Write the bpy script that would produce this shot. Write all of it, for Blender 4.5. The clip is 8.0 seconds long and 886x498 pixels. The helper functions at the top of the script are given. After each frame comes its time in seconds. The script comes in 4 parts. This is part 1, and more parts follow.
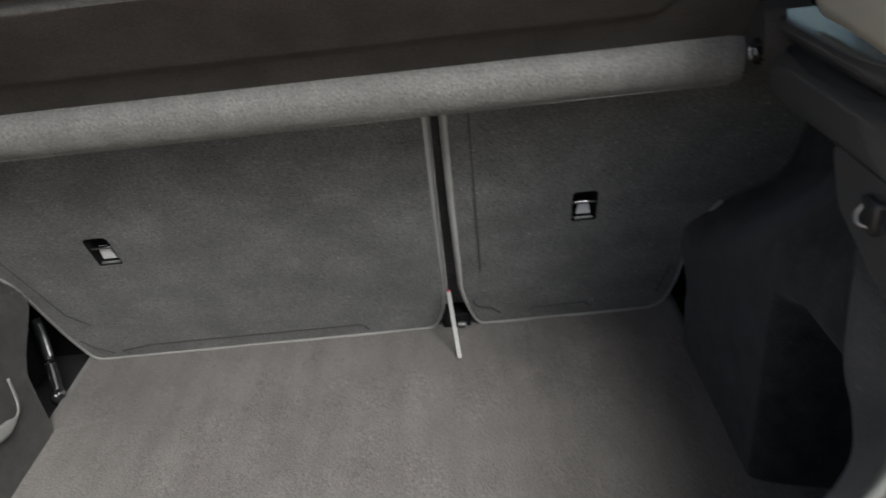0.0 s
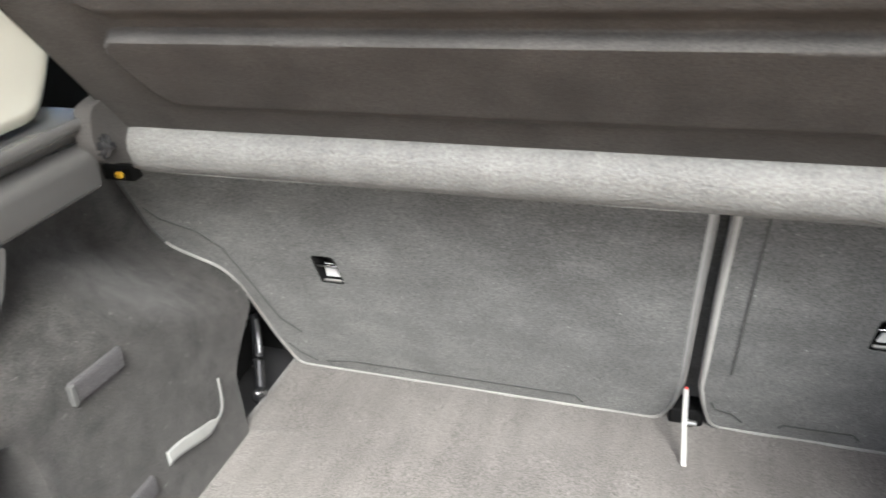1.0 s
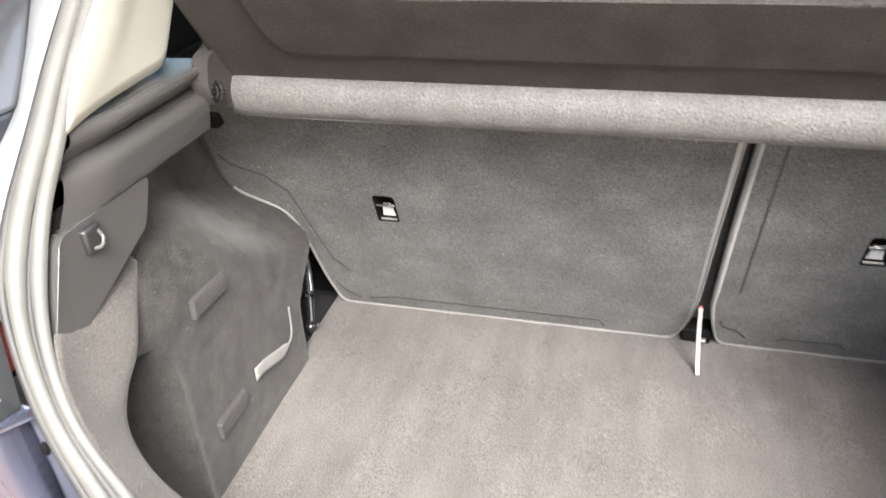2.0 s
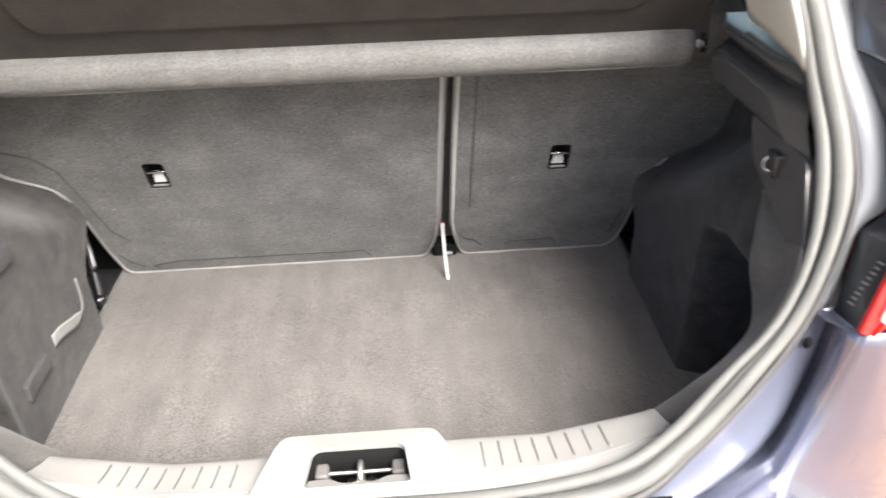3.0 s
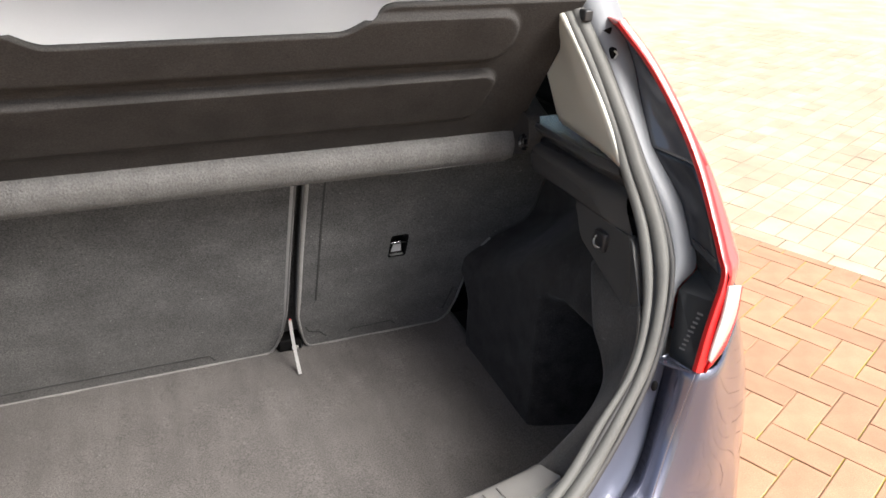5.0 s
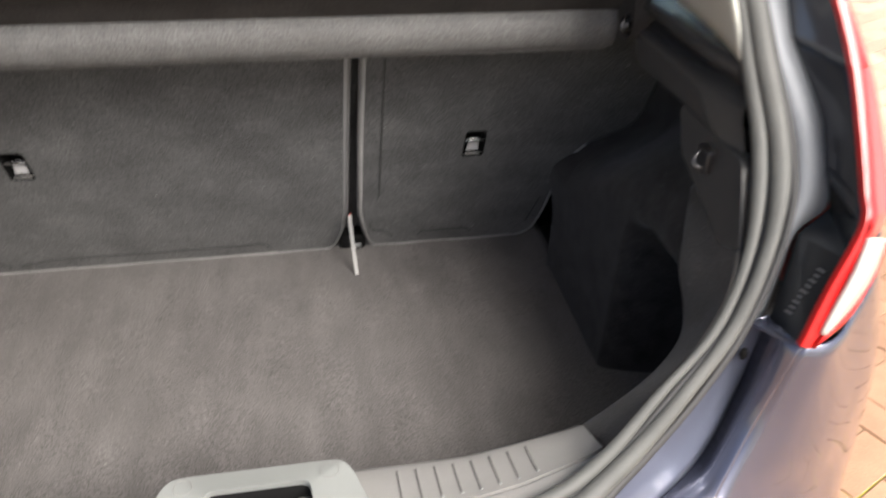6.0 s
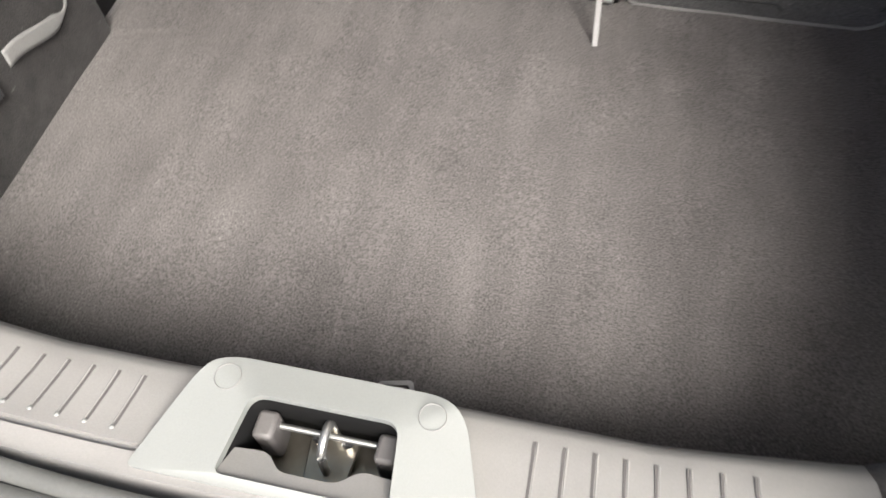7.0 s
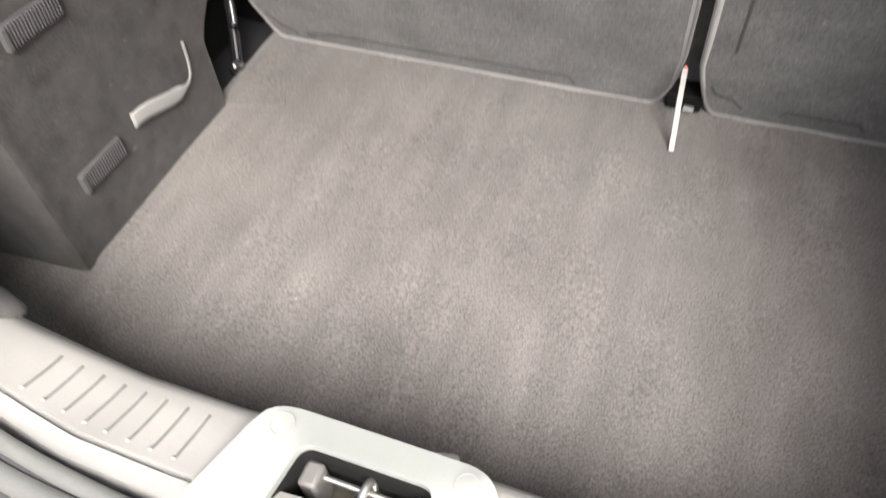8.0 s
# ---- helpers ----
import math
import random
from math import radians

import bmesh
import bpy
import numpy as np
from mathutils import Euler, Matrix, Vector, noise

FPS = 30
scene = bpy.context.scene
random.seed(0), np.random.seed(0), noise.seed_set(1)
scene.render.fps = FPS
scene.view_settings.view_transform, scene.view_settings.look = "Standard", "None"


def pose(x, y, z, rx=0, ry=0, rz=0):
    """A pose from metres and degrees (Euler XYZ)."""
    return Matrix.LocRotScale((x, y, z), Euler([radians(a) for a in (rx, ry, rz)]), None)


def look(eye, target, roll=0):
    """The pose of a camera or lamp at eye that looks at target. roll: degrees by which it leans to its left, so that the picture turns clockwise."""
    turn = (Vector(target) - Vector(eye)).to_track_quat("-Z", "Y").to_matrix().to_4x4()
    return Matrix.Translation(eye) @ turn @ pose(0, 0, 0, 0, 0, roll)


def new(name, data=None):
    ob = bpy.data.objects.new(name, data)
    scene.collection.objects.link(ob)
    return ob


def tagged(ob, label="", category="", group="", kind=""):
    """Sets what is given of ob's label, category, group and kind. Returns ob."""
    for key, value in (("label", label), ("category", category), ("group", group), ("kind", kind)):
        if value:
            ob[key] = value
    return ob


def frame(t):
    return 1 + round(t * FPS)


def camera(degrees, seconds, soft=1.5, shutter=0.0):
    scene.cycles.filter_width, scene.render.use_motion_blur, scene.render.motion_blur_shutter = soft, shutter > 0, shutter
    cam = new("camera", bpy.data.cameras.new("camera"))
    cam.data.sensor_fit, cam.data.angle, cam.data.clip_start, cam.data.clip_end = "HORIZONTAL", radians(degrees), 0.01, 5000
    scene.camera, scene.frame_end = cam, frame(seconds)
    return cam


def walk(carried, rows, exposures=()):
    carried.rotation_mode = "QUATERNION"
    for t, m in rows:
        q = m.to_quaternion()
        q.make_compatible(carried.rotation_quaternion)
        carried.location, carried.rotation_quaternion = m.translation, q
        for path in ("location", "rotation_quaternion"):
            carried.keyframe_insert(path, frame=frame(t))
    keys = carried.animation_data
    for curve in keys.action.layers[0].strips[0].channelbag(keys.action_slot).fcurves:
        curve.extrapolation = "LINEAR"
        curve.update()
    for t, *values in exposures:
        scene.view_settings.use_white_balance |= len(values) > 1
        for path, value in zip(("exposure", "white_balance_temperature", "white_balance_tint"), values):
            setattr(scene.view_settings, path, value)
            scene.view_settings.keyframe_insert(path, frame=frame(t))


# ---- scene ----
cam = camera(61.9, 8.0, soft=1.6, shutter=0.3)
PATH = [
    (0, (0.167, -0.968, 1.289), (0.085, 0.771, 0.306), -7.0),
    (0.5, (0.164, -0.868, 1.289), (-0.198, 0.858, 0.346), -5.5),
    (1, (0.091, -0.829, 1.318), (-0.499, 0.823, 0.358), -4.1),
    (1.2, (0.067, -0.839, 1.321), (-0.583, 0.791, 0.361), -4.1),
    (2.3, (0.0, -1.058, 1.345), (-0.357, 0.605, 0.294), -2.8),
    (2.5, (0.05, -1.098, 1.344), (-0.223, 0.575, 0.282), -3.0),
    (3, (0.065, -1.181, 1.37), (0.154, 0.5, 0.291), -1.7),
    (3.5, (-0.033, -1.203, 1.398), (0.338, 0.461, 0.352), -0.8),
    (4, (-0.058, -1.215, 1.414), (0.511, 0.428, 0.426), 0.1),
    (4.5, (-0.061, -1.205, 1.428), (0.621, 0.431, 0.502), 1.1),
    (4.7, (-0.077, -1.204, 1.43), (0.634, 0.434, 0.528), 1.8),
    (5.8, (0.038, -1.138, 1.38), (0.499, 0.519, 0.359), 2.2),
    (6, (0.074, -1.088, 1.352), (0.399, 0.52, 0.209), 2.0),
    (6.5, (0.083, -0.933, 1.282), (0.079, 0.442, -0.171), 1.0),
    (7, (0.118, -0.778, 1.216), (-0.164, 0.26, -0.47), -3.4),
    (7.5, (0.123, -0.712, 1.164), (-0.324, 0.177, -0.571), -8.3),
    (8, (0.141, -0.796, 1.239), (-0.396, 0.361, -0.301), -5.5),
]

EXPOSURES = [(0.0, 0.97, 6200, 5), (0.5, 2.3, 6200, 5), (1.0, 2.5, 6200, 5), (1.2, 2.55, 6200, 5), (2.3, 2.5, 6500, 10), (2.5, 2.5, 6500, 10), (3.0, 2.42, 6500, 10), (3.5, 2.2, 6500, 10), (4.0, 1.9, 6500, 10), (4.7, 1.48, 6500, 10), (5.8, 1.37, 6500, 10), (6.0, 1.33, 6500, 10), (6.5, 1.6, 6500, 10), (7.0, 1.75, 6500, 10), (7.5, 1.95, 6500, 10), (8.0, 2.2, 6500, 10)]
walk(cam, [(t, look(eye, target, roll)) for t, eye, target, roll in PATH], EXPOSURES)

# ---- daylight: bright hazy sky, broad soft sun from behind on the right ----
SUN_ELEVATION, SUN_AZIMUTH = 49.0, 148.0  # azimuth clockwise from +y
world = bpy.data.worlds.new("sky")
scene.world = world
world.use_nodes = True
wn = world.node_tree
wn.nodes.clear()
sky = wn.nodes.new("ShaderNodeTexSky")
sky.sky_type, sky.sun_disc = "NISHITA", False
sky.sun_elevation, sky.sun_rotation = radians(SUN_ELEVATION), radians(SUN_AZIMUTH)
sky.dust_density, sky.air_density, sky.ozone_density = 5.0, 0.7, 0.3
bg = wn.nodes.new("ShaderNodeBackground")
bg.inputs["Strength"].default_value = 0.11
wo = wn.nodes.new("ShaderNodeOutputWorld")
wn.links.new(sky.outputs[0], bg.inputs[0])
wn.links.new(bg.outputs[0], wo.inputs[0])
sun_data = bpy.data.lights.new("sun", "SUN")
sun_data.energy, sun_data.angle, sun_data.color = 3.1, radians(32), (1.0, 0.98, 0.95)
sun = new("sun", sun_data)
ea, aa = radians(SUN_ELEVATION), radians(SUN_AZIMUTH)
sun_dir = Vector((math.sin(aa) * math.cos(ea), math.cos(aa) * math.cos(ea), math.sin(ea)))
sun.matrix_world = look(sun_dir * 30, (0, 0, 0))


# ---- materials ----
def material(name, color, rough=0.6, metal=0.0, grain=0.0, grain_scale=600.0, blotch=0.0, blotch_scale=7.0,
             bump=0.0, bump_scale=500.0, coat=0.0, tint=None, streak=None, spec=0.5, rough_var=0.0, random_tone=0.0, island=False, sheen=0.0, lint=0.0):
    """Procedural surface: base colour with fine grain, large blotches, optional streaks, and fine relief."""
    m = bpy.data.materials.new(name)
    m.use_nodes = True
    nt = m.node_tree
    b = nt.nodes["Principled BSDF"]
    b.inputs["Metallic"].default_value = metal
    b.inputs["Roughness"].default_value = rough
    b.inputs["Specular IOR Level"].default_value = spec
    b.inputs["Coat Weight"].default_value = coat
    b.inputs["Coat Roughness"].default_value = 0.05
    b.inputs["Sheen Weight"].default_value = sheen
    b.inputs["Sheen Roughness"].default_value = 0.45
    tc = nt.nodes.new("ShaderNodeTexCoord")

    def tex(scale, detail, stretch=None, turn=0.0):
        n = nt.nodes.new("ShaderNodeTexNoise")
        n.inputs["Scale"].default_value, n.inputs["Detail"].default_value = scale, detail
        if stretch:
            mp = nt.nodes.new("ShaderNodeMapping")
            mp.inputs["Scale"].default_value = stretch
            mp.inputs["Rotation"].default_value = (0, 0, radians(turn))
            nt.links.new(tc.outputs["Object"], mp.inputs[0])
            nt.links.new(mp.outputs[0], n.inputs["Vector"])
        else:
            nt.links.new(tc.outputs["Object"], n.inputs["Vector"])
        return n.outputs["Fac"]

    def math_node(op, a, c):
        n = nt.nodes.new("ShaderNodeMath")
        n.operation = op
        for k, v in enumerate((a, c)):
            if isinstance(v, (int, float)):
                n.inputs[k].default_value = v
            else:
                nt.links.new(v, n.inputs[k])
        return n.outputs[0]

    factor = None

    def add(src, amount):
        nonlocal factor
        term = math_node("ADD", math_node("MULTIPLY", math_node("SUBTRACT", src, 0.5), amount * 2.0), 1.0)
        factor = term if factor is None else math_node("MULTIPLY", factor, term)

    if grain:
        add(tex(grain_scale, 2.0), grain)
    if blotch:
        add(tex(blotch_scale, 4.0), blotch)
    if streak:
        add(tex(streak[0], 3.0, streak[1], streak[3] if len(streak) > 3 else 0.0), streak[2])
    if random_tone:
        if island:
            geo = nt.nodes.new("ShaderNodeNewGeometry")
            add(geo.outputs["Random Per Island"], random_tone)
        else:
            oi = nt.nodes.new("ShaderNodeObjectInfo")
            add(oi.outputs["Random"], random_tone)
    if lint:
        # sparse pale fibres caught in the pile
        speck = math_node("MAXIMUM", math_node("MULTIPLY", math_node("SUBTRACT", tex(190.0, 1.0, (1.0, 0.45, 1.0), 30.0), 0.70), 9.0), 0.0)
        term = math_node("ADD", math_node("MULTIPLY", speck, lint), 1.0)
        factor = term if factor is None else math_node("MULTIPLY", factor, term)
    if factor is not None:
        mix = nt.nodes.new("ShaderNodeMix")
        mix.data_type, mix.blend_type = "RGBA", "MIX"
        lo, hi = mix.inputs[6], mix.inputs[7]
        lo.default_value = (0, 0, 0, 1)
        hi.default_value = (*[min(1.0, c * 2.0) for c in color], 1)
        mix.clamp_factor = False
        if tint:
            lo.default_value = (*tint, 1)
        nt.links.new(math_node("MULTIPLY", factor, 0.5), mix.inputs[0])
        nt.links.new(mix.outputs[2], b.inputs["Base Color"])
    else:
        b.inputs["Base Color"].default_value = (*color, 1)
    if rough_var:
        nt.links.new(math_node("ADD", math_node("MULTIPLY", tex(14.0, 5.0), rough_var), rough - rough_var * 0.5), b.inputs["Roughness"])
    if bump:
        bn = nt.nodes.new("ShaderNodeBump")
        bn.inputs["Strength"].default_value = min(1.0, bump)
        bn.inputs["Distance"].default_value = 0.0015
        nt.links.new(tex(bump_scale, 2.0), bn.inputs["Height"])
        nt.links.new(bn.outputs[0], b.inputs["Normal"])
    return m


def glass_material(name, color, rough=0.0, ior=1.45):
    m = bpy.data.materials.new(name)
    m.use_nodes = True
    b = m.node_tree.nodes["Principled BSDF"]
    b.inputs["Base Color"].default_value = (*color, 1)
    b.inputs["Transmission Weight"].default_value = 1.0
    b.inputs["Roughness"].default_value = rough
    b.inputs["IOR"].default_value = ior
    return m


M_FLOOR = material("floor_carpet", (0.0935, 0.0872, 0.0835), 1.0, grain=1.0, grain_scale=480, blotch=0.3, blotch_scale=9, bump=0.5, bump_scale=850, lint=0.35,
                   streak=(7.0, (4.0, 1.0, 1.0), 0.28, 18.0), spec=0.1, sheen=0.12)
M_SEATBACK = material("seat_back_carpet", (0.088, 0.0875, 0.0855), 1.0, grain=1.0, grain_scale=430, blotch=0.45, blotch_scale=14, bump=0.5, bump_scale=520, lint=0.9,
                      streak=(9.0, (1.0, 1.0, 3.0), 0.2), spec=0.1, sheen=0.12)
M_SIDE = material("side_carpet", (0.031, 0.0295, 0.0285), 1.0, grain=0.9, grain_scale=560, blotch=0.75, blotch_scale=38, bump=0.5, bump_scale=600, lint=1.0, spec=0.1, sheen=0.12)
M_RING = material("opening_felt", (0.072, 0.068, 0.064), 1.0, grain=0.7, grain_scale=480, blotch=0.4, blotch_scale=14, bump=0.6, bump_scale=520, spec=0.1, sheen=0.12, lint=0.6)
M_EDGE_ROLL = material("padded_grey_edging", (0.29, 0.285, 0.275), 0.6, grain=0.2, grain_scale=400, blotch=0.2, blotch_scale=20, bump=0.3, bump_scale=600)
M_PIPING = material("grey_edging", (0.165, 0.16, 0.155), 0.5, grain=0.2, grain_scale=300, blotch=0.3, blotch_scale=30)
M_SHELF = material("shelf_felt", (0.033, 0.031, 0.0295), 0.85, grain=0.8, grain_scale=520, blotch=0.5, blotch_scale=22, bump=0.4, bump_scale=560, spec=0.3)
# shelf felt again, its colour lightened for daylight on the front roll
M_ROLL = material("shelf_felt_lightened", (0.108, 0.107, 0.104), 0.62, grain=0.55, grain_scale=360, blotch=0.3, blotch_scale=20, bump=1.2, bump_scale=320,
                  streak=(60.0, (1.0, 1.0, 0.12), 0.2), spec=0.35)
M_BLACK = material("black_plastic", (0.018, 0.018, 0.019), 0.45, grain=0.2, grain_scale=900, bump=0.05, bump_scale=1200, rough_var=0.15)
M_TRIM = material("dark_grey_trim", (0.050, 0.049, 0.048), 0.22, spec=0.9, grain=0.08, grain_scale=700, blotch=0.06, blotch_scale=9)
M_SILL = material("sill_plastic", (0.218, 0.212, 0.201), 0.55, grain=0.12, grain_scale=900, blotch=0.12, blotch_scale=15, bump=0.05, bump_scale=1400, rough_var=0.15)
M_COVER = material("latch_cover_plastic", (0.190, 0.197, 0.186), 0.5, grain=0.08, grain_scale=900, blotch=0.08, blotch_scale=15, bump=0.04, bump_scale=1400)
M_RUBBER = material("seal_rubber", (0.070, 0.071, 0.066), 0.62, grain=0.15, grain_scale=500, blotch=0.3, blotch_scale=25, rough_var=0.2)
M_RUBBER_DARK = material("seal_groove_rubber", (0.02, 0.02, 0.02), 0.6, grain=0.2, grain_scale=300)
M_PAINT = material("blue_metallic_paint", (0.085, 0.092, 0.130), 0.22, metal=0.55, grain=0.25, grain_scale=3000, blotch=0.1, blotch_scale=10, coat=1.0)
M_CREAM = material("cream_trim", (0.80, 0.70, 0.44), 0.6, grain=0.06, grain_scale=900, blotch=0.06, blotch_scale=10, bump=0.04, bump_scale=1300)
M_RED = material("red_lamp_plastic", (0.66, 0.010, 0.010), 0.3, blotch=0.1, blotch_scale=20, coat=0.15)
# body paint again, its colours paled for sky reflected in the shut faces
M_FACE_SKYLIT = material("body_paint_paled_for_sky", (0.175, 0.186, 0.200), 0.6, metal=0.1, grain=0.1, grain_scale=2000, blotch=0.12, blotch_scale=12, coat=0.0)
M_FLANGE_SKYLIT = material("body_paint_tinted_for_sky", (0.118, 0.130, 0.175), 0.35, metal=0.3, coat=0.8, grain=0.1, grain_scale=2000, blotch=0.12, blotch_scale=12)
M_LENS = material("pale_red_lens", (0.62, 0.075, 0.06), 0.12, blotch=0.15, blotch_scale=25, coat=1.0)
M_LAMP_CLEAR = material("pale_lamp_lens", (0.62, 0.52, 0.46), 0.1, blotch=0.1, blotch_scale=30, coat=1.0)
M_LAMP_DARK = material("smoked_lamp_housing", (0.012, 0.014, 0.020), 0.3, blotch=0.2, blotch_scale=20, coat=0.6)
M_CHROME = material("bright_steel", (0.72, 0.70, 0.67), 0.18, metal=1.0, blotch=0.2, blotch_scale=60, rough_var=0.15)
M_STEEL = material("dull_steel", (0.42, 0.42, 0.40), 0.4, metal=0.9, blotch=0.3, blotch_scale=50, rough_var=0.2)
M_POCKET = material("dark_latch_steel", (0.30, 0.275, 0.225), 0.32, metal=0.9, blotch=0.4, blotch_scale=60, rough_var=0.2)
M_GLOSS = material("gloss_black", (0.012, 0.012, 0.013), 0.12, blotch=0.1, coat=0.5)
M_WHITE = material("white_metal_tongue", (0.6, 0.59, 0.56), 0.35, grain=0.05, blotch=0.1)
M_VOID = material("black_recess", (0.004, 0.004, 0.004), 0.8, grain=0.2, grain_scale=200, spec=0.1)
M_TAPE = material("hook_tape", (0.036, 0.034, 0.036), 0.95, grain=0.7, grain_scale=700, bump=0.9, bump_scale=700)
M_ELASTIC = material("pale_elastic", (0.19, 0.19, 0.183), 0.8, grain=0.3, grain_scale=900, blotch=0.15, blotch_scale=40, bump=0.4, bump_scale=1500)
M_SEAM = material("pressed_seam", (0.055, 0.055, 0.054), 1.0, grain=0.3, spec=0.1)
M_YELLOW = material("yellow_plastic", (0.55, 0.30, 0.02), 0.4, grain=0.1)
M_REDTAB = material("red_marker", (0.6, 0.03, 0.03), 0.5, grain=0.1)
M_HEADLINER = material("pale_headliner", (0.62, 0.63, 0.60), 0.9, grain=0.2, grain_scale=500, blotch=0.1, bump=0.4)
M_BACKING = material("pale_backing", (0.66, 0.79, 0.67), 0.45, grain=0.03, blotch=0.06, blotch_scale=5)
M_TYRE = material("tyre_rubber", (0.02, 0.02, 0.02), 0.8, grain=0.3, grain_scale=200, bump=0.4, bump_scale=200)
M_GLASS = glass_material("tinted_glass", (0.80, 0.92, 0.80))
M_BRICK = material("block_paver", (0.33, 0.188, 0.112), 0.85, grain=0.35, grain_scale=300, blotch=0.3, blotch_scale=14, bump=0.7, bump_scale=260, random_tone=0.11)
M_BRICK_JOINED = material("block_paver_field", (0.33, 0.188, 0.112), 0.85, grain=0.35, grain_scale=300, blotch=0.3, blotch_scale=14, bump=0.7, bump_scale=260,
                          random_tone=0.11, island=True)
M_PALE_BRICK = material("pale_paver_field", (0.37, 0.305, 0.215), 0.85, grain=0.3, grain_scale=300, blotch=0.3, blotch_scale=6, bump=0.6, bump_scale=260,
                        random_tone=0.14, island=True)
M_GROUND = material("pale_sandy_ground", (0.37, 0.325, 0.23), 0.95, grain=0.5, grain_scale=120, blotch=0.5, blotch_scale=3, bump=0.7, bump_scale=150)
M_SMOKE = material("smoked_upper_lens", (0.055, 0.060, 0.070), 0.2, blotch=0.2, blotch_scale=15, coat=1.0)
M_BRACKET = material("black_bracket_plastic", (0.028, 0.030, 0.032), 0.22, grain=0.2, grain_scale=900, bump=0.04, bump_scale=1200)
M_GROOVE = material("groove_shade_and_block_grey", (0.085, 0.08, 0.077), 0.6, grain=0.15)
M_MARK = material("raised_moulding_mark", (0.15, 0.15, 0.15), 0.5, grain=0.1)


def joint_material():
    """Sandy joints, mossy yellow in some stretches and earth brown in others."""
    m = bpy.data.materials.new("mossy_joint_sand")
    m.use_nodes = True
    nt = m.node_tree
    bsdf = nt.nodes["Principled BSDF"]
    bsdf.inputs["Roughness"].default_value = 0.95
    co = nt.nodes.new("ShaderNodeTexCoord")
    n = nt.nodes.new("ShaderNodeTexNoise")
    n.inputs["Scale"].default_value, n.inputs["Detail"].default_value = 4.5, 3.0
    ramp = nt.nodes.new("ShaderNodeValToRGB")
    ramp.color_ramp.elements[0].position, ramp.color_ramp.elements[1].position = 0.44, 0.52
    ramp.color_ramp.elements[0].color, ramp.color_ramp.elements[1].color = (0.27, 0.17, 0.098, 1), (0.36, 0.325, 0.05, 1)
    nt.links.new(co.outputs["Object"], n.inputs["Vector"])
    nt.links.new(n.outputs[0], ramp.inputs[0])
    nt.links.new(ramp.outputs[0], bsdf.inputs["Base Color"])
    return m


M_JOINT = joint_material()


# ---- mesh helpers ----
def thing(name, at, label, category, group="", kind=""):
    """An empty at the base of a thing."""
    e = new(name)
    e.location = at
    e.empty_display_size = 0.05
    return tagged(e, label, category, group, kind)


def part(name, bm, mat, parent, label="", smooth=True, bevel=0.0, solid=0.0, normals=True, kind=""):
    """One mesh object under a thing or a part; coordinates in bm are those of the place."""
    if normals:
        bmesh.ops.recalc_face_normals(bm, faces=bm.faces)
    me = bpy.data.meshes.new(name)
    bm.to_mesh(me)
    bm.free()
    for p in me.polygons:
        p.use_smooth = smooth
    me.materials.append(mat)
    ob = new(name, me)
    if parent is not None:
        ob.parent = parent
        if parent.data is None:
            ob.matrix_parent_inverse = Matrix.Translation(-parent.location)
    if solid:
        md = ob.modifiers.new("thick", "SOLIDIFY")
        md.thickness, md.offset = solid, -1.0
    if bevel:
        md = ob.modifiers.new("edge", "BEVEL")
        md.width, md.segments, md.limit_method, md.angle_limit = bevel, 2, "ANGLE", radians(35)
        md.harden_normals = False
    if smooth:
        me.set_sharp_from_angle(angle=radians(50))
    if label or kind:
        tagged(ob, label, kind=kind)
    return ob


def spline(pts, n):
    """n points on a smooth curve through pts, evenly spaced."""
    p = [Vector(q) for q in pts]
    p = [p[0] * 2 - p[1]] + p + [p[-1] * 2 - p[-2]]
    fine = []
    for i in range(1, len(p) - 2):
        for k in range(16):
            t = k / 16
            a, b, c, d = p[i - 1], p[i], p[i + 1], p[i + 2]
            fine.append(0.5 * ((2 * b) + (c - a) * t + (2 * a - 5 * b + 4 * c - d) * t * t + (3 * b - a - 3 * c + d) * t ** 3))
    fine.append(p[-2])
    acc = [0.0]
    for a, b in zip(fine, fine[1:]):
        acc.append(acc[-1] + (b - a).length)
    out, j = [], 0
    for k in range(n):
        s = acc[-1] * k / (n - 1)
        while j < len(acc) - 2 and acc[j + 1] < s:
            j += 1
        w = (s - acc[j]) / max(1e-9, acc[j + 1] - acc[j])
        out.append(fine[j].lerp(fine[j + 1], min(1.0, max(0.0, w))))
    return out


def sheet(rows, closed_v=False):
    """A grid surface from rows of points."""
    bm = bmesh.new()
    vs = [[bm.verts.new(p) for p in row] for row in rows]
    for a, b in zip(vs, vs[1:]):
        m = len(a)
        for i in range(m if closed_v else m - 1):
            j = (i + 1) % m
            try:
                bm.faces.new((a[i], a[j], b[j], b[i]))
            except ValueError:
                pass
    return bm


def along(pts, per):
    """A smooth curve through pts with the same number of steps between each two of them."""
    p = [Vector(q) for q in pts]
    p = [p[0] * 2 - p[1]] + p + [p[-1] * 2 - p[-2]]
    out = []
    for i in range(1, len(p) - 2):
        a, b, c, d = p[i - 1], p[i], p[i + 1], p[i + 2]
        for k in range(per):
            t = k / per
            out.append(0.5 * ((2 * b) + (c - a) * t + (2 * a - 5 * b + 4 * c - d) * t * t + (3 * b - a - 3 * c + d) * t ** 3))
    out.append(p[-2])
    return out


